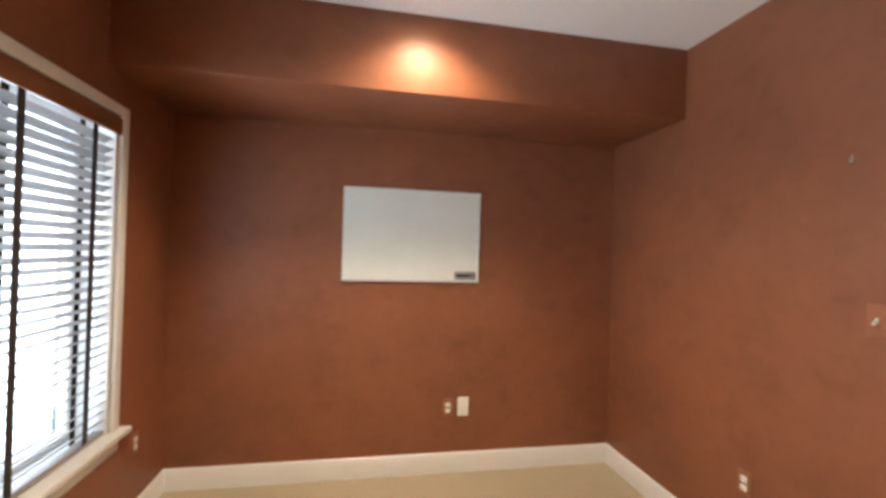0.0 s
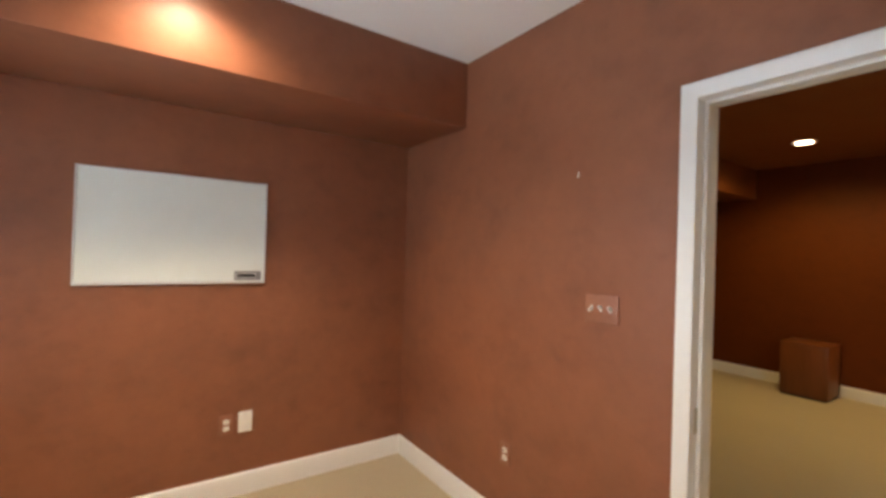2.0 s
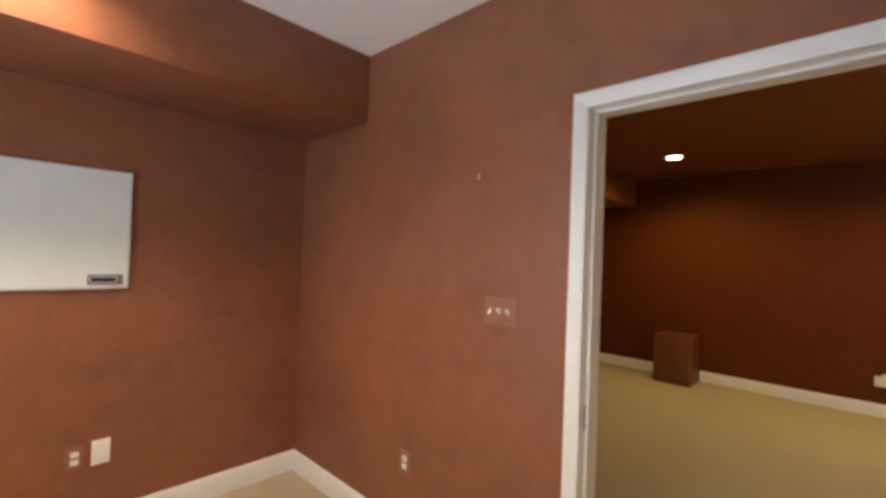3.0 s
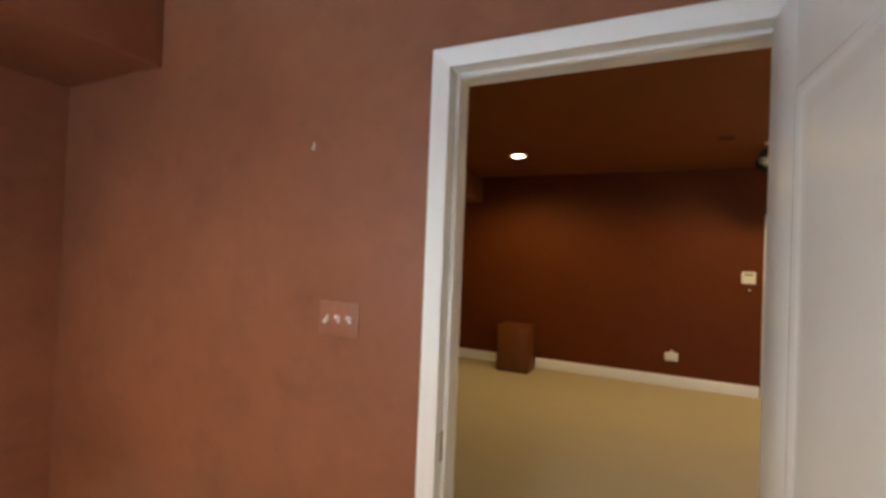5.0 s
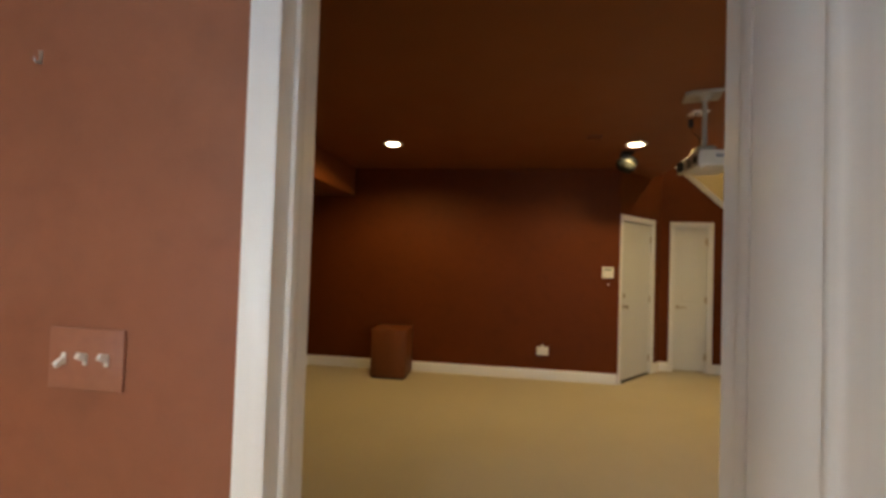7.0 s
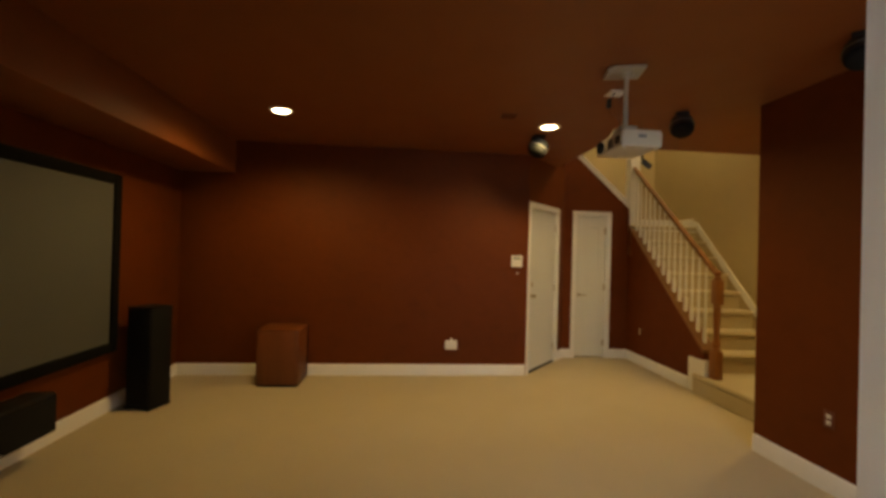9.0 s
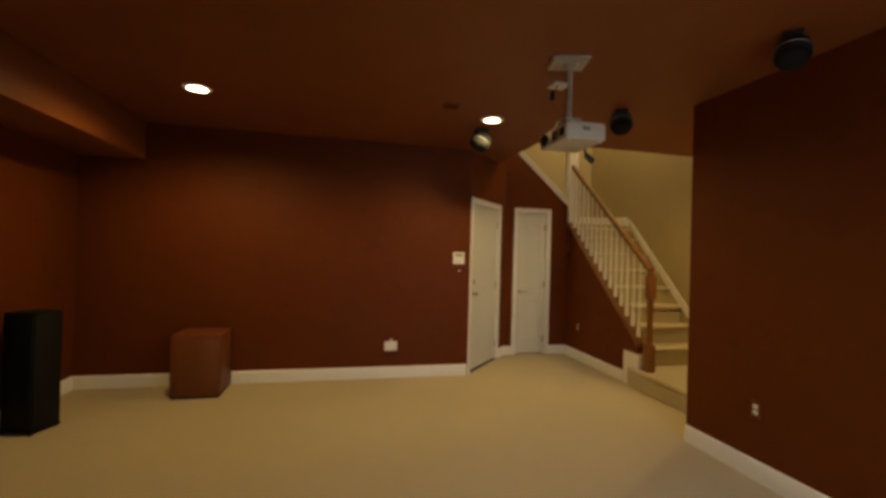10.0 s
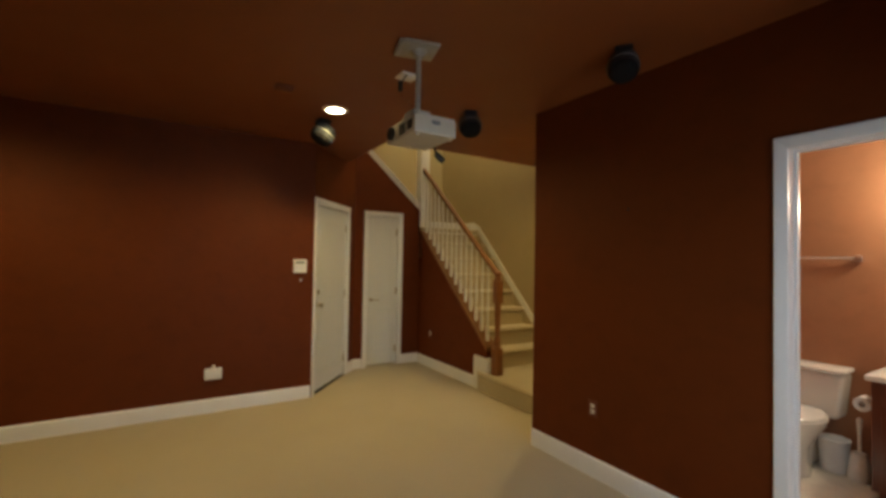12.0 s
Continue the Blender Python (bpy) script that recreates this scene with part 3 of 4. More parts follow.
add_box(fb, 0.010, WBW - 0.010, -0.022, 0, 0, 0.014, 0.003)
part("frame", fb, FRAMEGREY, wbd, "thin pale grey frame")
lb = part("label_plate", box(0.735, 0.880, -0.0165, -0.0145, 0.020, 0.072), GREYLABEL, wbd, "grey maker's plate")
part("logo", box(0.748, 0.850, -0.018, -0.0165, 0.036, 0.056, 0.0006, 1), SLOT, lb, "dark bar of unreadable lettering")
part("logo_rim", box(0.742, 0.856, -0.0172, -0.0164, 0.031, 0.061), ALU, lb)
part("corner_clip", box(0.004, 0.022, -0.024, -0.018, 0.0, 0.016, 0.002), ALU, wbd)


def outlet(m, label, plate=PAINTEDPLATE, w=0.072, h=0.116):
    o = thing("outlet", label, "electrical outlet", m)
    part("cover_plate", box(-w / 2, w / 2, -0.006, 0, -h / 2, h / 2, 0.002), plate, o)
    for z in (-0.0195, 0.0195):
        s = box(-0.0165, 0.0165, -0.009, -0.005, z - 0.0135, z + 0.0135, 0.003)
        r = part("receptacle", s, PLASTIC, o, "white receptacle")
        sl = box(-0.008, -0.006, -0.0095, -0.0088, z - 0.004, z + 0.005)
        add_box(sl, 0.006, 0.008, -0.0095, -0.0088, z - 0.003, z + 0.005)
        part("slots", sl, SLOT, r)
    return o


outlet(on_wall(0.728, NY, 0.428, SOUTH), "outlet with terracotta painted plate and white sockets")
outlet(on_wall(EX, 1.799, 0.437, WEST), "outlet with terracotta painted plate and white sockets")
outlet(on_wall(WX, 2.575, 0.435, EAST), "outlet with terracotta painted plate beside the window")
outlet(on_wall(4.189, TS, 0.46, NORTH), "outlet with dark red painted plate and white sockets", DARKPLATE)
cp = thing("cable_plate", "plain white cable jack plate on the terracotta wall", "wall plate", on_wall(0.832, NY, 0.433, SOUTH))
part("cover_plate", box(-0.038, 0.038, -0.007, 0, -0.062, 0.062, 0.002), PLASTIC, cp)
part("jack", box(-0.009, 0.009, -0.009, -0.006, -0.012, 0.012, 0.002), PLASTIC, cp)

sw = thing("light_switch", "three-gang light switch with painted plate and white toggles", "light switch", on_wall(EX, 1.242, 1.267, WEST))
part("cover_plate", box(-0.08, 0.08, -0.006, 0, -0.058, 0.058, 0.002), PAINTEDPLATE, sw, "terracotta painted plate")
for k, x in enumerate((-0.046, 0.0, 0.046)):
    part("toggle_slot", box(x - 0.0055, x + 0.0055, -0.0068, -0.005, -0.0125, 0.0125, 0.001, 1), PAINTEDPLATE, sw)
    tg = box(-0.0045, 0.0045, -0.024, 0, -0.006, 0.006, 0.0022)
    tg.transform(pose(x, -0.003, 0, 28 if k == 0 else -28))
    part("toggle", tg, PLASTIC, sw, "white toggle")
    part("toggle_base", box(x - 0.0048, x + 0.0048, -0.0085, -0.006, -0.011, 0.011, 0.001, 1), PLASTIC, sw)


def wall_hook(m, label, metal=ALU):
    h = thing("wall_hook", label, "hook", m)
    part("plate", box(-0.003, 0.003, -0.003, 0, -0.013, 0.013, 0.001), metal, h)
    part("hook", hose([(0, -0.002, -0.008), (0, -0.010, -0.014), (0, -0.013, -0.006)], 0.0014, 8), metal, h)


wall_hook(on_wall(EX, 1.381, 1.853, WEST), "small metal picture hook on the terracotta wall")


# ---- recessed lamps ----
def can_light(x, y, z, label):
    c = thing("recessed_light", label, "recessed light", pose(x, y, z), "recessed ceiling lights")
    ring = lathe([(0.072, -0.001), (0.105, -0.001), (0.106, -0.006), (0.098, -0.011), (0.078, -0.013), (0.072, -0.008)], 32)
    bmesh.ops.delete(ring, geom=[f for f in ring.faces if len(f.verts) > 4], context="FACES_ONLY")
    part("trim_ring", ring, TRIM, c, "white trim ring")
    part("lens", lathe([(0.071, -0.002), (0.071, -0.006), (0.05, -0.009), (0.02, -0.0105), (0.002, -0.011)], 28), LENSGLOW, c, "lit lamp lens")
    return c


for lx, ly in LAMPS:
    can_light(lx, ly, TC, "lit recessed downlight with white trim in the dark ceiling")
# Fixture that goes with the added office fill lamp.
for lx, ly in OFFICE_FILLS:
    can_light(lx, ly, OC, "unseen recessed downlight, added as fill light for the office")
can_light(0.40, 1.985, OC, "lit recessed spotlight with white trim in the white ceiling")

# ---- theatre room ----
scr = thing("projection_screen", "fixed grey projection screen in a wide black velvet frame", "projection screen", on_wall(3.06, TN, 0.52, SOUTH))
SW, SH = 2.625, 1.535
part("fabric", box(0.07, SW - 0.07, -0.03, -0.024, 0.06, SH - 0.06), SCREEN, scr)
for a in ((0, 0.085, 0, SH), (SW - 0.085, SW, 0, SH), (0.085, SW - 0.085, 0, 0.085), (0.085, SW - 0.085, SH - 0.085, SH)):
    part("frame_bar", box(a[0], a[1], -0.05, 0, a[2], a[3], 0.006), VELVET, scr, "black velvet frame bar")

ctr = thing("center_speaker", "long black centre loudspeaker mounted below the screen", "loudspeaker", on_wall(3.97, TN, 0.17, SOUTH))
part("cabinet", box(0, 0.86, -0.19, 0, 0, 0.27, 0.01), BLACK, ctr)
part("grille", box(0.012, 0.848, -0.205, -0.191, 0.012, 0.258, 0.006), CLOTH, ctr, "black cloth grille")
part("badge", box(0.41, 0.45, -0.207, -0.205, 0.02, 0.028), ALU, ctr)

tower = thing("tower_speaker", "tall black floor-standing loudspeaker with cloth grille", "loudspeaker", pose(5.637, 2.685, 0, 0, 0, -17))
part("cabinet", box(0.012, 0.232, 0, 0.255, 0.03, 0.892, 0.008), BLACKASH, tower, "black ash cabinet")
part("grille", box(0.0, 0.0115, 0.01, 0.245, 0.05, 0.882, 0.004), CLOTH, tower, "black cloth grille")
part("plinth", box(-0.004, 0.238, -0.006, 0.261, 0.010, 0.03, 0.005), BLACKASH, tower)
part("top_panel", box(0.006, 0.235, -0.003, 0.258, 0.892, 0.902, 0.004), BLACKASH, tower)
for fx, fy in ((0.02, 0.02), (0.21, 0.02), (0.02, 0.235), (0.21, 0.235)):
    part("foot", tube((fx, fy, 0), (fx, fy, 0.0105), 0.016, 0.018, 14), SLOT, tower)

sub = thing("subwoofer", "reddish cherry veneer subwoofer box on the carpet", "subwoofer", pose(6.335, 1.585, 0))
part("cabinet", box(0, 0.42, 0, 0.43, 0.02, 0.582, 0.006), CHERRY, sub)
part("top_panel", box(-0.005, 0.425, -0.005, 0.435, 0.582, 0.598, 0.005), CHERRY, sub)
part("grille", box(-0.014, -0.0005, 0.015, 0.415, 0.04, 0.568, 0.004), CHERRY, sub, "cherry front panel")
part("plinth", box(0.012, 0.408, 0.012, 0.418, 0, 0.02), SLOT, sub, "dark recessed base")

kp = thing("alarm_keypad", "white wall keypad with grey display", "keypad", on_wall(TE, -0.848, 1.376, WEST))
part("body", box(-0.068, 0.068, -0.028, 0, -0.07, 0.07, 0.007), PLASTIC, kp)
part("display", box(-0.045, 0.045, -0.0295, -0.0275, 0.022, 0.05), plain("lcd_grey", (0.30, 0.33, 0.27), 0.3), kp, "grey display")
for r in range(3):
    for c in range(4):
        part("key", box(-0.045 + c * 0.024, -0.029 + c * 0.024, -0.031, -0.0275, -0.052 + r * 0.021, -0.039 + r * 0.021, 0.002, 1), PLASTIC, kp)
btn = thing("door_bell_button", "small grey button on the dark red wall", "button", on_wall(TE, -0.862, 1.232, WEST))
part("body", tube((0, 0, 0), (0, -0.008, 0), 0.013, 0.011, 14), BRASS, btn)
part("cap", tube((0, -0.008, 0), (0, -0.012, 0), 0.006, 0.005, 12), PLASTIC, btn)
jb = thing("plug_box", "white surface box with a small plug on top", "electrical box", on_wall(TE, -0.078, 0.365, WEST))
part("body", box(-0.072, 0.072, -0.042, 0, -0.052, 0.05, 0.006), PLASTIC, jb)
part("plug", box(-0.014, 0.018, -0.03, -0.008, 0.05, 0.077, 0.005), PLASTIC, jb)
part("cover", box(-0.064, 0.064, -0.046, -0.042, -0.044, 0.042, 0.003), PLASTIC, jb)

vent = thing("ceiling_vent", "small dark red ceiling register", "air vent", pose(5.37, -0.37, TC))
vf = box(-0.055, 0.055, -0.065, 0.065, -0.006, 0, 0.002)
part("frame", vf, DARKPLATE, vent)
for k in range(5):
    b = box(-0.003, 0.003, -0.058, 0.058, -0.007, 0.007)
    b.transform(pose(-0.04 + 0.02 * k, 0, -0.009, 0, 35))
    part("slat", b, DARKPLATE, vent)


def satellite(m, label, face, shell=BLACK):
    """A round can loudspeaker that hangs tilted from a ceiling bracket."""
    s = thing("satellite_speaker", label, "loudspeaker", m, "ceiling satellite loudspeakers")
    part("bracket", box(-0.055, 0.055, -0.055, 0.055, -0.03, 0, 0.006), BLACK, s)
    part("neck", tube((0, 0, -0.03), (0, 0, -0.07), 0.02, 0.024, 14), BLACK, s)
    tilt = pose(0, 0, -0.125, 0, face, 0)
    can = lathe([(0.02, -0.085), (0.07, -0.08), (0.094, -0.06), (0.102, -0.02), (0.102, 0.03), (0.096, 0.045)], 28)
    can.transform(tilt)
    body = part("can", can, shell, s)
    gr = lathe([(0.095, 0.0455), (0.085, 0.066), (0.06, 0.08), (0.03, 0.087), (0.002, 0.089)], 28)
    gr.transform(tilt)
    part("grille", gr, CLOTH, body, "domed black grille")
    rg = lathe([(0.103, -0.004), (0.106, -0.002), (0.106, 0.007), (0.103, 0.009)], 32)
    bmesh.ops.delete(rg, geom=[f for f in rg.faces if len(f.verts) > 4], context="FACES_ONLY")
    rg.transform(tilt)
    part("ring", rg, RINGMETAL, body, "silver ring")
    return s


satellite(pose(5.05, -1.76, TC, 0, 0, 150), "round black loudspeaker hanging from the dark ceiling", 148).scale = (0.9, 0.9, 0.9)
near = satellite(pose(3.70, -1.85, TC, 0, 0, 130), "smaller round black loudspeaker hanging near the bathroom wall", 150)
near.scale = (0.84, 0.84, 0.84)
satellite(pose(5.95, -0.82, TC, 0, 0, 100), "round dark grey loudspeaker below a downlight", 153, GUNMETAL)

# ---- projector ----
prj = thing("projector", "pale grey projector hanging from a white ceiling pole", "projector", pose(4.34, -0.895, TC))
cpl = box(-0.10, 0.10, -0.10, 0.10, -0.02, 0, 0.004)
cpl.transform(pose(0, 0, 0, 0, 0, -14))
part("ceiling_plate", cpl, MOUNTPAINT, prj, "white ceiling plate")
cbk = box(-0.085, 0.085, 0.100, 0.128, -0.026, 0, 0.004)
cbk.transform(pose(0, 0, 0, 0, 0, -14))
part("cover_strip", cbk, MOUNTPAINT, prj, "grey strip beside the ceiling plate")
part("flange", tube((0, 0, -0.02), (0, 0, -0.05), 0.05, 0.028, 20), MOUNTPAINT, prj)
part("pole", tube((0, 0, -0.05), (0, 0, -0.375), 0.0155, 0.0155, 18), MOUNTPAINT, prj, "white pole")
part("mount_head", box(-0.055, 0.065, -0.055, 0.055, -0.388, -0.370, 0.003), MOUNTPAINT, prj)
part("mount_collar", tube((0, 0, -0.398), (0, 0, -0.387), 0.03, 0.03, 20), MOUNTPAINT, prj)
part("tilt_plate", box(-0.065, 0.08, -0.062, 0.062, -0.407, -0.397, 0.002), MOUNTPAINT, prj)
for a in ((-0.10, 0.16, -0.12, -0.105), (-0.10, 0.16, 0.035, 0.05)):
    part("mount_arm", box(a[0], a[1], a[2], a[3], -0.416, -0.406, 0.002), MOUNTPAINT, prj)
sh = box(-0.14, 0.21, -0.172, 0.092, -0.522, -0.428, 0.007, 3)
body = part("body", sh, GREYPROJ, prj, "pale grey plastic shell")
part("top_lid", box(-0.139, 0.13, -0.165, 0.075, -0.429, -0.417, 0.003), GREYPROJ, body)
part("label", box(-0.1425, -0.140, -0.065, -0.015, -0.468, -0.446), GREYLABEL, body, "grey bar of unreadable lettering")
part("side_vent", box(-0.115, -0.055, 0.0915, 0.0945, -0.498, -0.448, 0.003, 1), SLOT, body, "dark vent opening")
part("lens_ring", tube((0.14, 0.091, -0.475), (0.14, 0.108, -0.475), 0.040, 0.038, 24), BLACK, body, "black lens ring")
part("lens_core", tube((0.14, 0.085, -0.475), (0.14, 0.105, -0.475), 0.028, 0.028, 20), SLOT, body)
part("lens", tube((0.14, 0.106, -0.475), (0.14, 0.110, -0.475), 0.029, 0.026, 24), GLASS, body)
for k in range(5):
    part("vent_slot", box(-0.03 + 0.016 * k, -0.021 + 0.016 * k, 0.0915, 0.0935, -0.508, -0.448), SLOT, body)
for fx, fy in ((-0.11, -0.15), (-0.11, 0.06), (0.18, -0.04)):
    part("foot", tube((fx, fy, -0.522), (fx, fy, -0.534), 0.010, 0.008, 12), GREYPROJ, body)
part("cable", hose([(0.14, -0.172, -0.49), (0.15, -0.205, -0.505), (0.155, -0.215, -0.545)], 0.008, 8), BLACK, prj, "black cable")
cn = box(-0.016, 0.016, -0.016, 0.016, -0.075, 0.0, 0.006)
cn.transform(pose(0.155, -0.213, -0.54, -52, 0, 0))
part("connector", cn, BLACK, prj, "black cable plug")
part("power_lead", hose([(0.32, -0.04, -0.13), (0.31, -0.05, -0.18), (0.24, -0.06, -0.22), (0.12, -0.02, -0.28), (0.09, -0.02, -0.38), (0.13, -0.02, -0.42)], 0.0025, 8), DARKPLATE, prj, "thin dark lead")
co = thing("ceiling_outlet", "white ceiling outlet with a black plug", "electrical outlet", pose(4.71, -1.01, TC))
part("cover_plate", box(-0.06, 0.06, -0.06, 0.06, -0.012, 0, 0.003), PLASTIC, co)
part("cord", hose([(-0.03, 0.02, -0.012), (-0.045, 0.05, -0.05), (-0.05, 0.075, -0.075)], 0.004, 8), BLACK, co, "short black cord")
part("plug", box(-0.065, -0.035, 0.060, 0.088, -0.135, -0.070, 0.006), BLACK, co, "black plug")
part("socket", box(-0.02, 0.02, -0.045, 0.0, -0.018, -0.012, 0.003), PLASTIC, co)

# ---- stairs ----
st = thing("staircase", "beige carpeted staircase with a white skirt board", "stairs", pose(0, 0, 0), "", "structure")
SY0, SY1 = STY, KY - 0.11


def tread(x0, x1, y0, y1, z0, z1, nose=(-0.032, 0, 0)):
    """A carpet-wrapped step with a rounded nosing."""
    bm = box(x0, x1, y0, y1, z0, z1 - 0.001)
    add_box(bm, x0 + min(nose[0], 0), x1, y0, y1 + max(nose[1], 0), z1 - 0.056, z1, 0.024, 4)
    return bm


part("bottom_landing", tread(SXC, RX + 0.02, STY, -2.70, 0.0, LZ, (0, 0.02, 0)), CARPET, st, "beige carpeted bottom landing")
for k in range(NSTEP):
    x0 = RX + RUN * k
    x1 = x0 + RUN + 0.01 if k < NSTEP - 1 else 8.7
    part("step", tread(x0, x1, SY0, SY1 if k < NSTEP - 1 else KY, LZ + RISE * max(0, k - 1), LZ + RISE * (k + 1)), CARPET, st, "beige carpeted step" if k < NSTEP - 1 else "beige carpeted upper landing")
TOPZ = LZ + RISE * NSTEP
for k in range(8):
    y0 = KY + 0.22 * k
    bm = box(NX + 0.12, 8.7, y0, y0 + 0.23, TOPZ + RISE * k - 0.1, TOPZ + RISE * (k + 1))
    part("step", bm, CARPET, st, "beige carpeted upper step")
sk = prism([(RX - 0.12, STY, LZ + 0.11), (RX - 0.12, STY, LZ + 0.228), (NX - 0.09, STY, TOPZ + 0.078), (NX - 0.09, STY, TOPZ - 0.04)], (0, 0.016, 0))
part("skirt_board", sk, TRIM, st, "white skirt board on the stairwell wall")
part("landing_trim", box(7.598, 7.612, STY + 0.017, KY - 0.112, TOPZ - 0.08, TOPZ + 0.088, 0.003), TRIM, st, "white trim board at the landing edge")
part("end_block", box(6.02, 6.285, KY - 0.10, KY + 0.018, 0.0, 0.372, 0.003), TRIM, st, "white boxed end of the stringer")

rail_z = lambda x: 1.30 + 0.845 * (x - 5.94)
bal = thing("stair_railing", "white balusters under a honey oak handrail", "railing", pose(0, 0, 0), "", "structure")
RY = KY - 0.055
nb = bmesh.new()
add_box(nb, -0.046, 0.046, -0.046, 0.046, 0, 0.30, 0.004)
newel = thing("newel_post", "turned honey oak newel post at the foot of the stairs", "newel post", pose(5.945, RY, LZ))
newel.scale = (1, 1, 0.983)
part("base_block", nb, OAK, newel)
part("turned_shaft", lathe([(0.038, 0.30), (0.046, 0.315), (0.033, 0.335), (0.041, 0.36), (0.041, 0.38), (0.027, 0.43), (0.030, 0.56), (0.037, 0.68), (0.034, 0.75), (0.042, 0.765), (0.034, 0.785), (0.040, 0.80)], 24), OAK, newel)
part("upper_block", box(-0.043, 0.043, -0.043, 0.043, 0.80, 1.06, 0.006), OAK, newel)
part("finial", lathe([(0.032, 1.06), (0.043, 1.075), (0.040, 1.09), (0.026, 1.10), (0.037, 1.12), (0.036, 1.145), (0.022, 1.163), (0.002, 1.170)], 24), OAK, newel)
X0, X1 = 5.96, NX - 0.02
hr = bmesh.new()
outline = [(-0.028, -0.03), (0.028, -0.03), (0.031, -0.012), (0.026, 0.006), (0.030, 0.016), (0.024, 0.028), (0.010, 0.034), (-0.010, 0.034), (-0.024, 0.028), (-0.030, 0.016), (-0.026, 0.006), (-0.031, -0.012)]
add_prism(hr, [(X0, RY + y, rail_z(X0) + z) for y, z in outline], (X1 - X0, 0, rail_z(X1) - rail_z(X0)))
part("handrail", hr, OAKRAIL, bal, "honey oak handrail")
NB = 14
for k in range(NB):
    x = 6.12 + (7.58 - 6.12) * k / (NB - 1)
    zb, zt = knee_top(x) + 0.030, rail_z(x) - 0.028
    b = box(x - 0.016, x + 0.016, RY - 0.016, RY + 0.016, zb, zb + 0.16, 0.002, 1)
    add_tube(b, (x, RY, zb + 0.155), (x, RY, zb + 0.28), 0.011, 0.015, 10)
    add_tube(b, (x, RY, zb + 0.28), (x, RY, zt), 0.015, 0.010, 10)
    part("baluster", b, TRIM, bal, "white turned baluster")
outlet(on_wall(7.317, KY, 0.454, NORTH), "small outlet on the dark red knee wall", DARKPLATE)
wall_hook(on_wall(3.926, TS, 1.818, NORTH), "small dull picture hook on the dark red wall", GUNMETAL)

# ---- bathroom ----
wc_ = thing("toilet", "off-white porcelain toilet with closed lid", "toilet", pose(3.533, BY, 0, 0, 0, 180))
tk = box(-0.232, 0.232, -0.215, -0.02, 0.37, 0.695, 0.03, 4)
for v in tk.verts:
    v.co.x *= 0.86 + 0.13 * (v.co.z - 0.37) / 0.3
part("tank", tk, PORCELAIN, wc_)
part("tank_lid", box(-0.24, 0.24, -0.235, -0.01, 0.696, 0.733, 0.016, 3), PORCELAIN, wc_)
part("flush_lever", hose([(-0.17, -0.217, 0.62), (-0.17, -0.235, 0.62), (-0.10, -0.238, 0.612)], 0.006, 8), CHROME, wc_, "chrome flush lever")
bowl = lathe([(0.105, 0.0), (0.11, 0.02), (0.095, 0.10), (0.10, 0.2), (0.15, 0.30), (0.185, 0.36), (0.185, 0.39), (0.15, 0.392)], 32, 1.06, 1.30)
bowl.transform(Matrix.Translation((0, -0.45, 0)))
part("bowl", bowl, PORCELAIN, wc_)
part("back_pedestal", box(-0.060, 0.060, -0.36, -0.05, 0, 0.38, 0.03, 3), PORCELAIN, wc_)
seat = lathe([(0.19, 0.392), (0.195, 0.40), (0.19, 0.412), (0.10, 0.413)], 32, 1.06, 1.30)
seat.transform(Matrix.Translation((0, -0.45, 0)))
part("seat", seat, PORCELAIN, wc_)
lid = lathe([(0.185, 0.415), (0.19, 0.424), (0.18, 0.434), (0.12, 0.438), (0.02, 0.439)], 32, 1.06, 1.30)
lid.transform(Matrix.Translation((0, -0.45, 0)))
part("lid", lid, PORCELAIN, wc_)

bin_ = thing("waste_bin", "round frosted white plastic waste bin on the floor", "waste bin", pose(3.372, BY + 0.165, 0))
part("bucket", lathe([(0.074, 0.0), (0.078, 0.005), (0.090, 0.215), (0.095, 0.221), (0.095, 0.229), (0.089, 0.231), (0.087, 0.215), (0.073, 0.02)], 32), BINPLASTIC, bin_)
part("liner", lathe([(0.083, 0.17), (0.084, 0.174), (0.01, 0.176)], 24), PAPER, bin_, "pale bin liner")

br = thing("toilet_brush", "white toilet brush standing in a round holder", "toilet brush", pose(3.225, BY + 0.20, 0))
part("holder", lathe([(0.062, 0.0), (0.065, 0.01), (0.058, 0.10), (0.045, 0.17), (0.040, 0.185), (0.02, 0.187)], 24), PLASTIC, br)
part("handle", lathe([(0.011, 0.185), (0.010, 0.30), (0.016, 0.37), (0.017, 0.41), (0.008, 0.425)], 16), PLASTIC, br)

tb = thing("towel_bar", "chrome towel bar on the bathroom wall", "towel bar", on_wall(3.265, BY, 1.533, NORTH))
for x in (0.0, -0.60):
    part("post", box(x - 0.022, x + 0.022, -0.05, 0, -0.022, 0.022, 0.005), CHROME, tb)
part("bar", tube((-0.60, -0.04, 0), (0, -0.04, 0), 0.009, 0.009, 14), CHROME, tb)

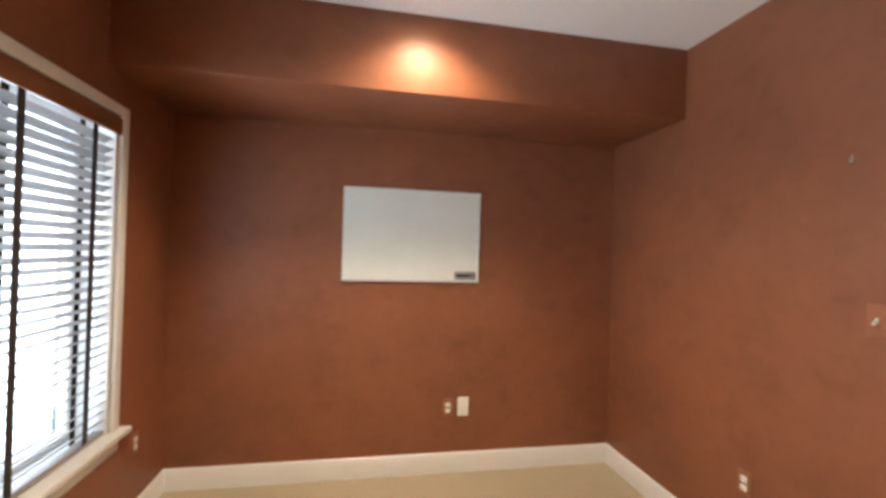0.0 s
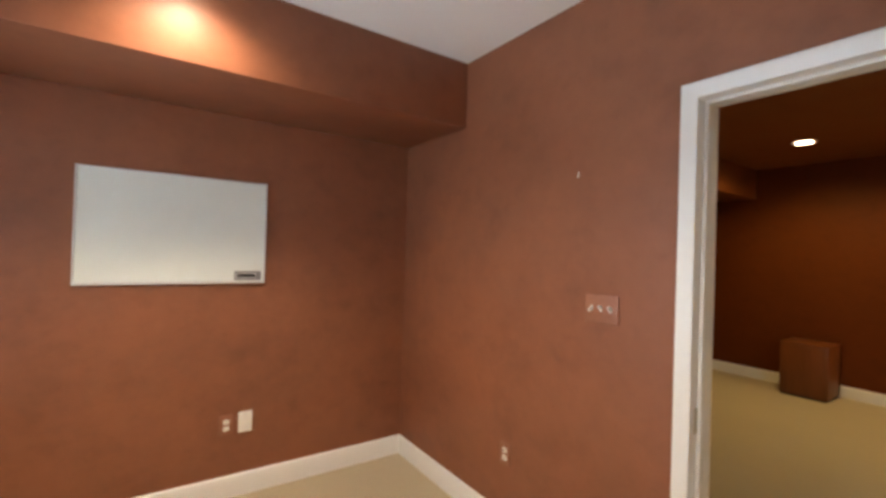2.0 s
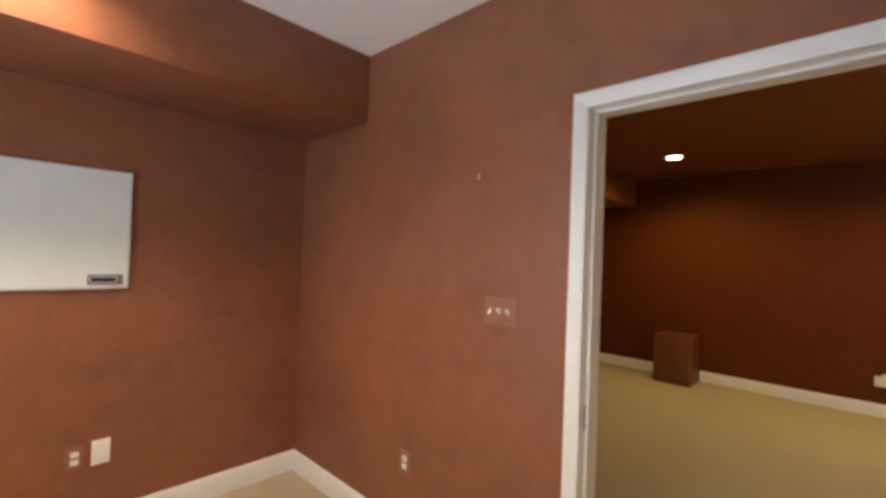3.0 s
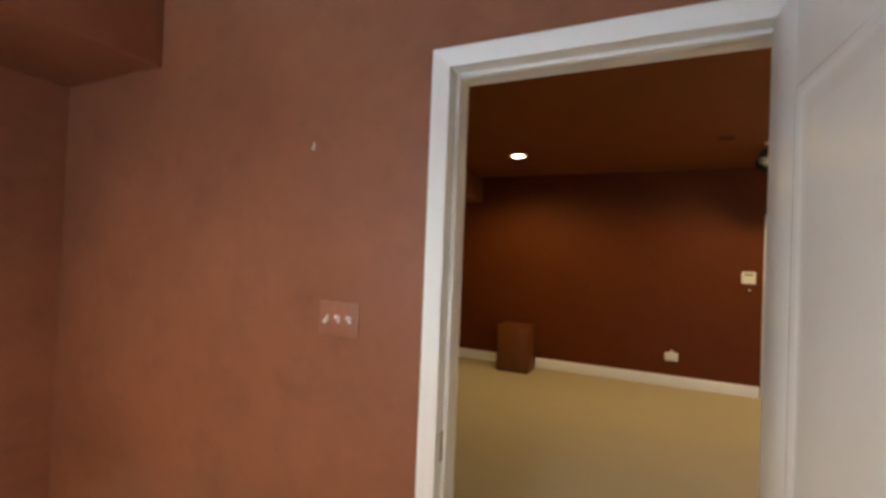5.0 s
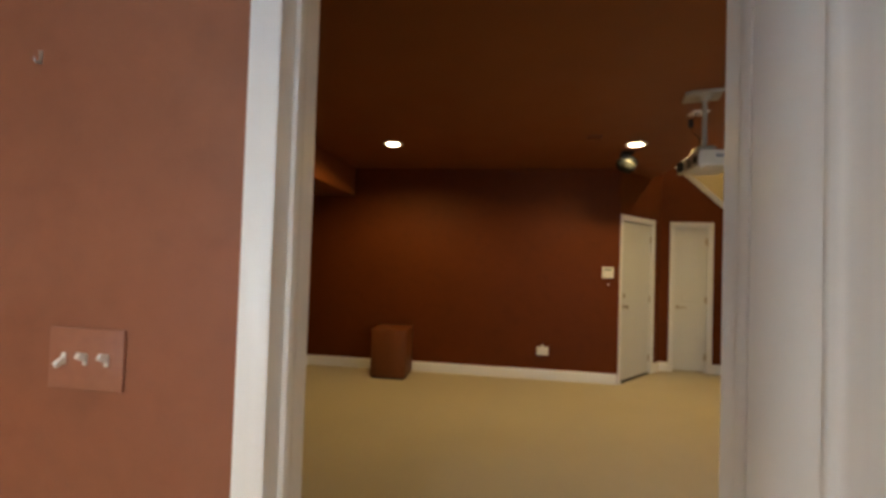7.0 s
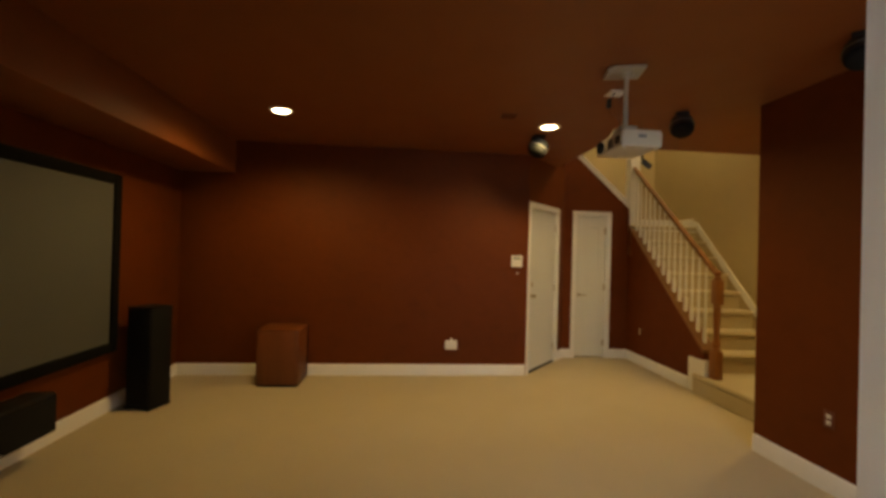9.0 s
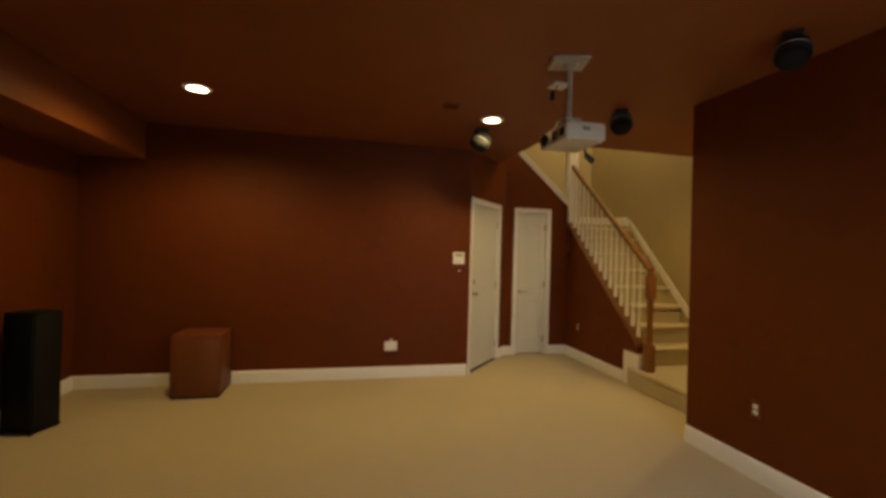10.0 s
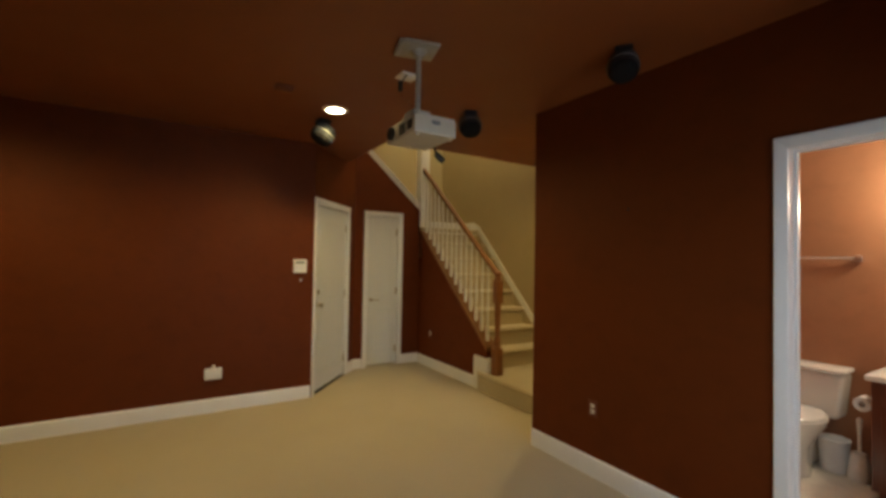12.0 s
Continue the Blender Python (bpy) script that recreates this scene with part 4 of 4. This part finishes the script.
van = thing("vanity_cabinet", "dark wooden bathroom vanity cabinet", "cabinet", pose(2.70, BY, 0))
part("body", box(-0.36, 0.385, 0.0, 0.53, 0.08, 0.76, 0.003), VANITYWOOD, van)
part("toe_kick", box(-0.34, 0.365, 0.0, 0.47, 0, 0.08), VANITYWOOD, van)
for a, b in ((-0.345, -0.008), (0.008, 0.335)):
    d = part("door", box(a, b, 0.531, 0.549, 0.11, 0.60, 0.004), VANITYWOOD, van)
    part("inset", box(a + 0.06, b - 0.06, 0.549, 0.553, 0.17, 0.54, 0.003), VANITYWOOD, d)
    part("door_knob", tube(((b - 0.03) if a < -0.1 else (a + 0.03), 0.549, 0.52), ((b - 0.03) if a < -0.1 else (a + 0.03), 0.575, 0.52), 0.008, 0.013, 14), BRASS, d)
part("drawer_front", box(-0.345, 0.335, 0.531, 0.549, 0.615, 0.745, 0.004), VANITYWOOD, van)
vt = thing("bathroom_countertop", "cream cultured marble top with backsplash over the vanity", "countertop", pose(2.70, BY, 0.76))
part("slab", box(-0.37, 0.412, 0.0, 0.56, 0.0, 0.035, 0.008, 3), PORCELAIN, vt)
part("backsplash", box(-0.37, 0.412, 0.0, 0.02, 0.035, 0.135, 0.004), PORCELAIN, vt)
tp = thing("toilet_paper_holder", "chrome paper holder with a white roll beside the vanity", "paper holder", pose(3.085, BY + 0.26, 0.545))
roll = lathe([(0.02, 0), (0.046, 0), (0.047, 0.003), (0.047, 0.097), (0.046, 0.1), (0.02, 0.1), (0.019, 0.097), (0.019, 0.003)], 28)
bmesh.ops.delete(roll, geom=[f for f in roll.faces if len(f.verts) > 4], context="FACES_ONLY")
roll.transform(pose(0.10, 0.05, 0, 90))
part("paper_roll", roll, PAPER, tp, "white tissue roll")
part("core", tube((0.10, -0.05, 0), (0.10, 0.048, 0), 0.018, 0.018, 16), GREYLABEL, tp, "grey cardboard core")
part("mount_plate", box(-0.012, 0.008, -0.085, -0.035, -0.025, 0.025, 0.003), CHROME, tp)
part("arm", hose([(-0.012, -0.06, 0), (0.10, -0.06, 0), (0.10, 0.052, 0)], 0.006, 10), CHROME, tp)
mr = thing("vanity_mirror", "frameless wall mirror above the vanity", "mirror", on_wall(3.03, BY, 1.0, NORTH))
part("glass", box(0, 0.68, -0.006, -0.001, 0, 0.85), MIRROR, mr)
part("clip", box(0.3, 0.33, -0.01, 0, -0.012, 0.012), CHROME, mr)
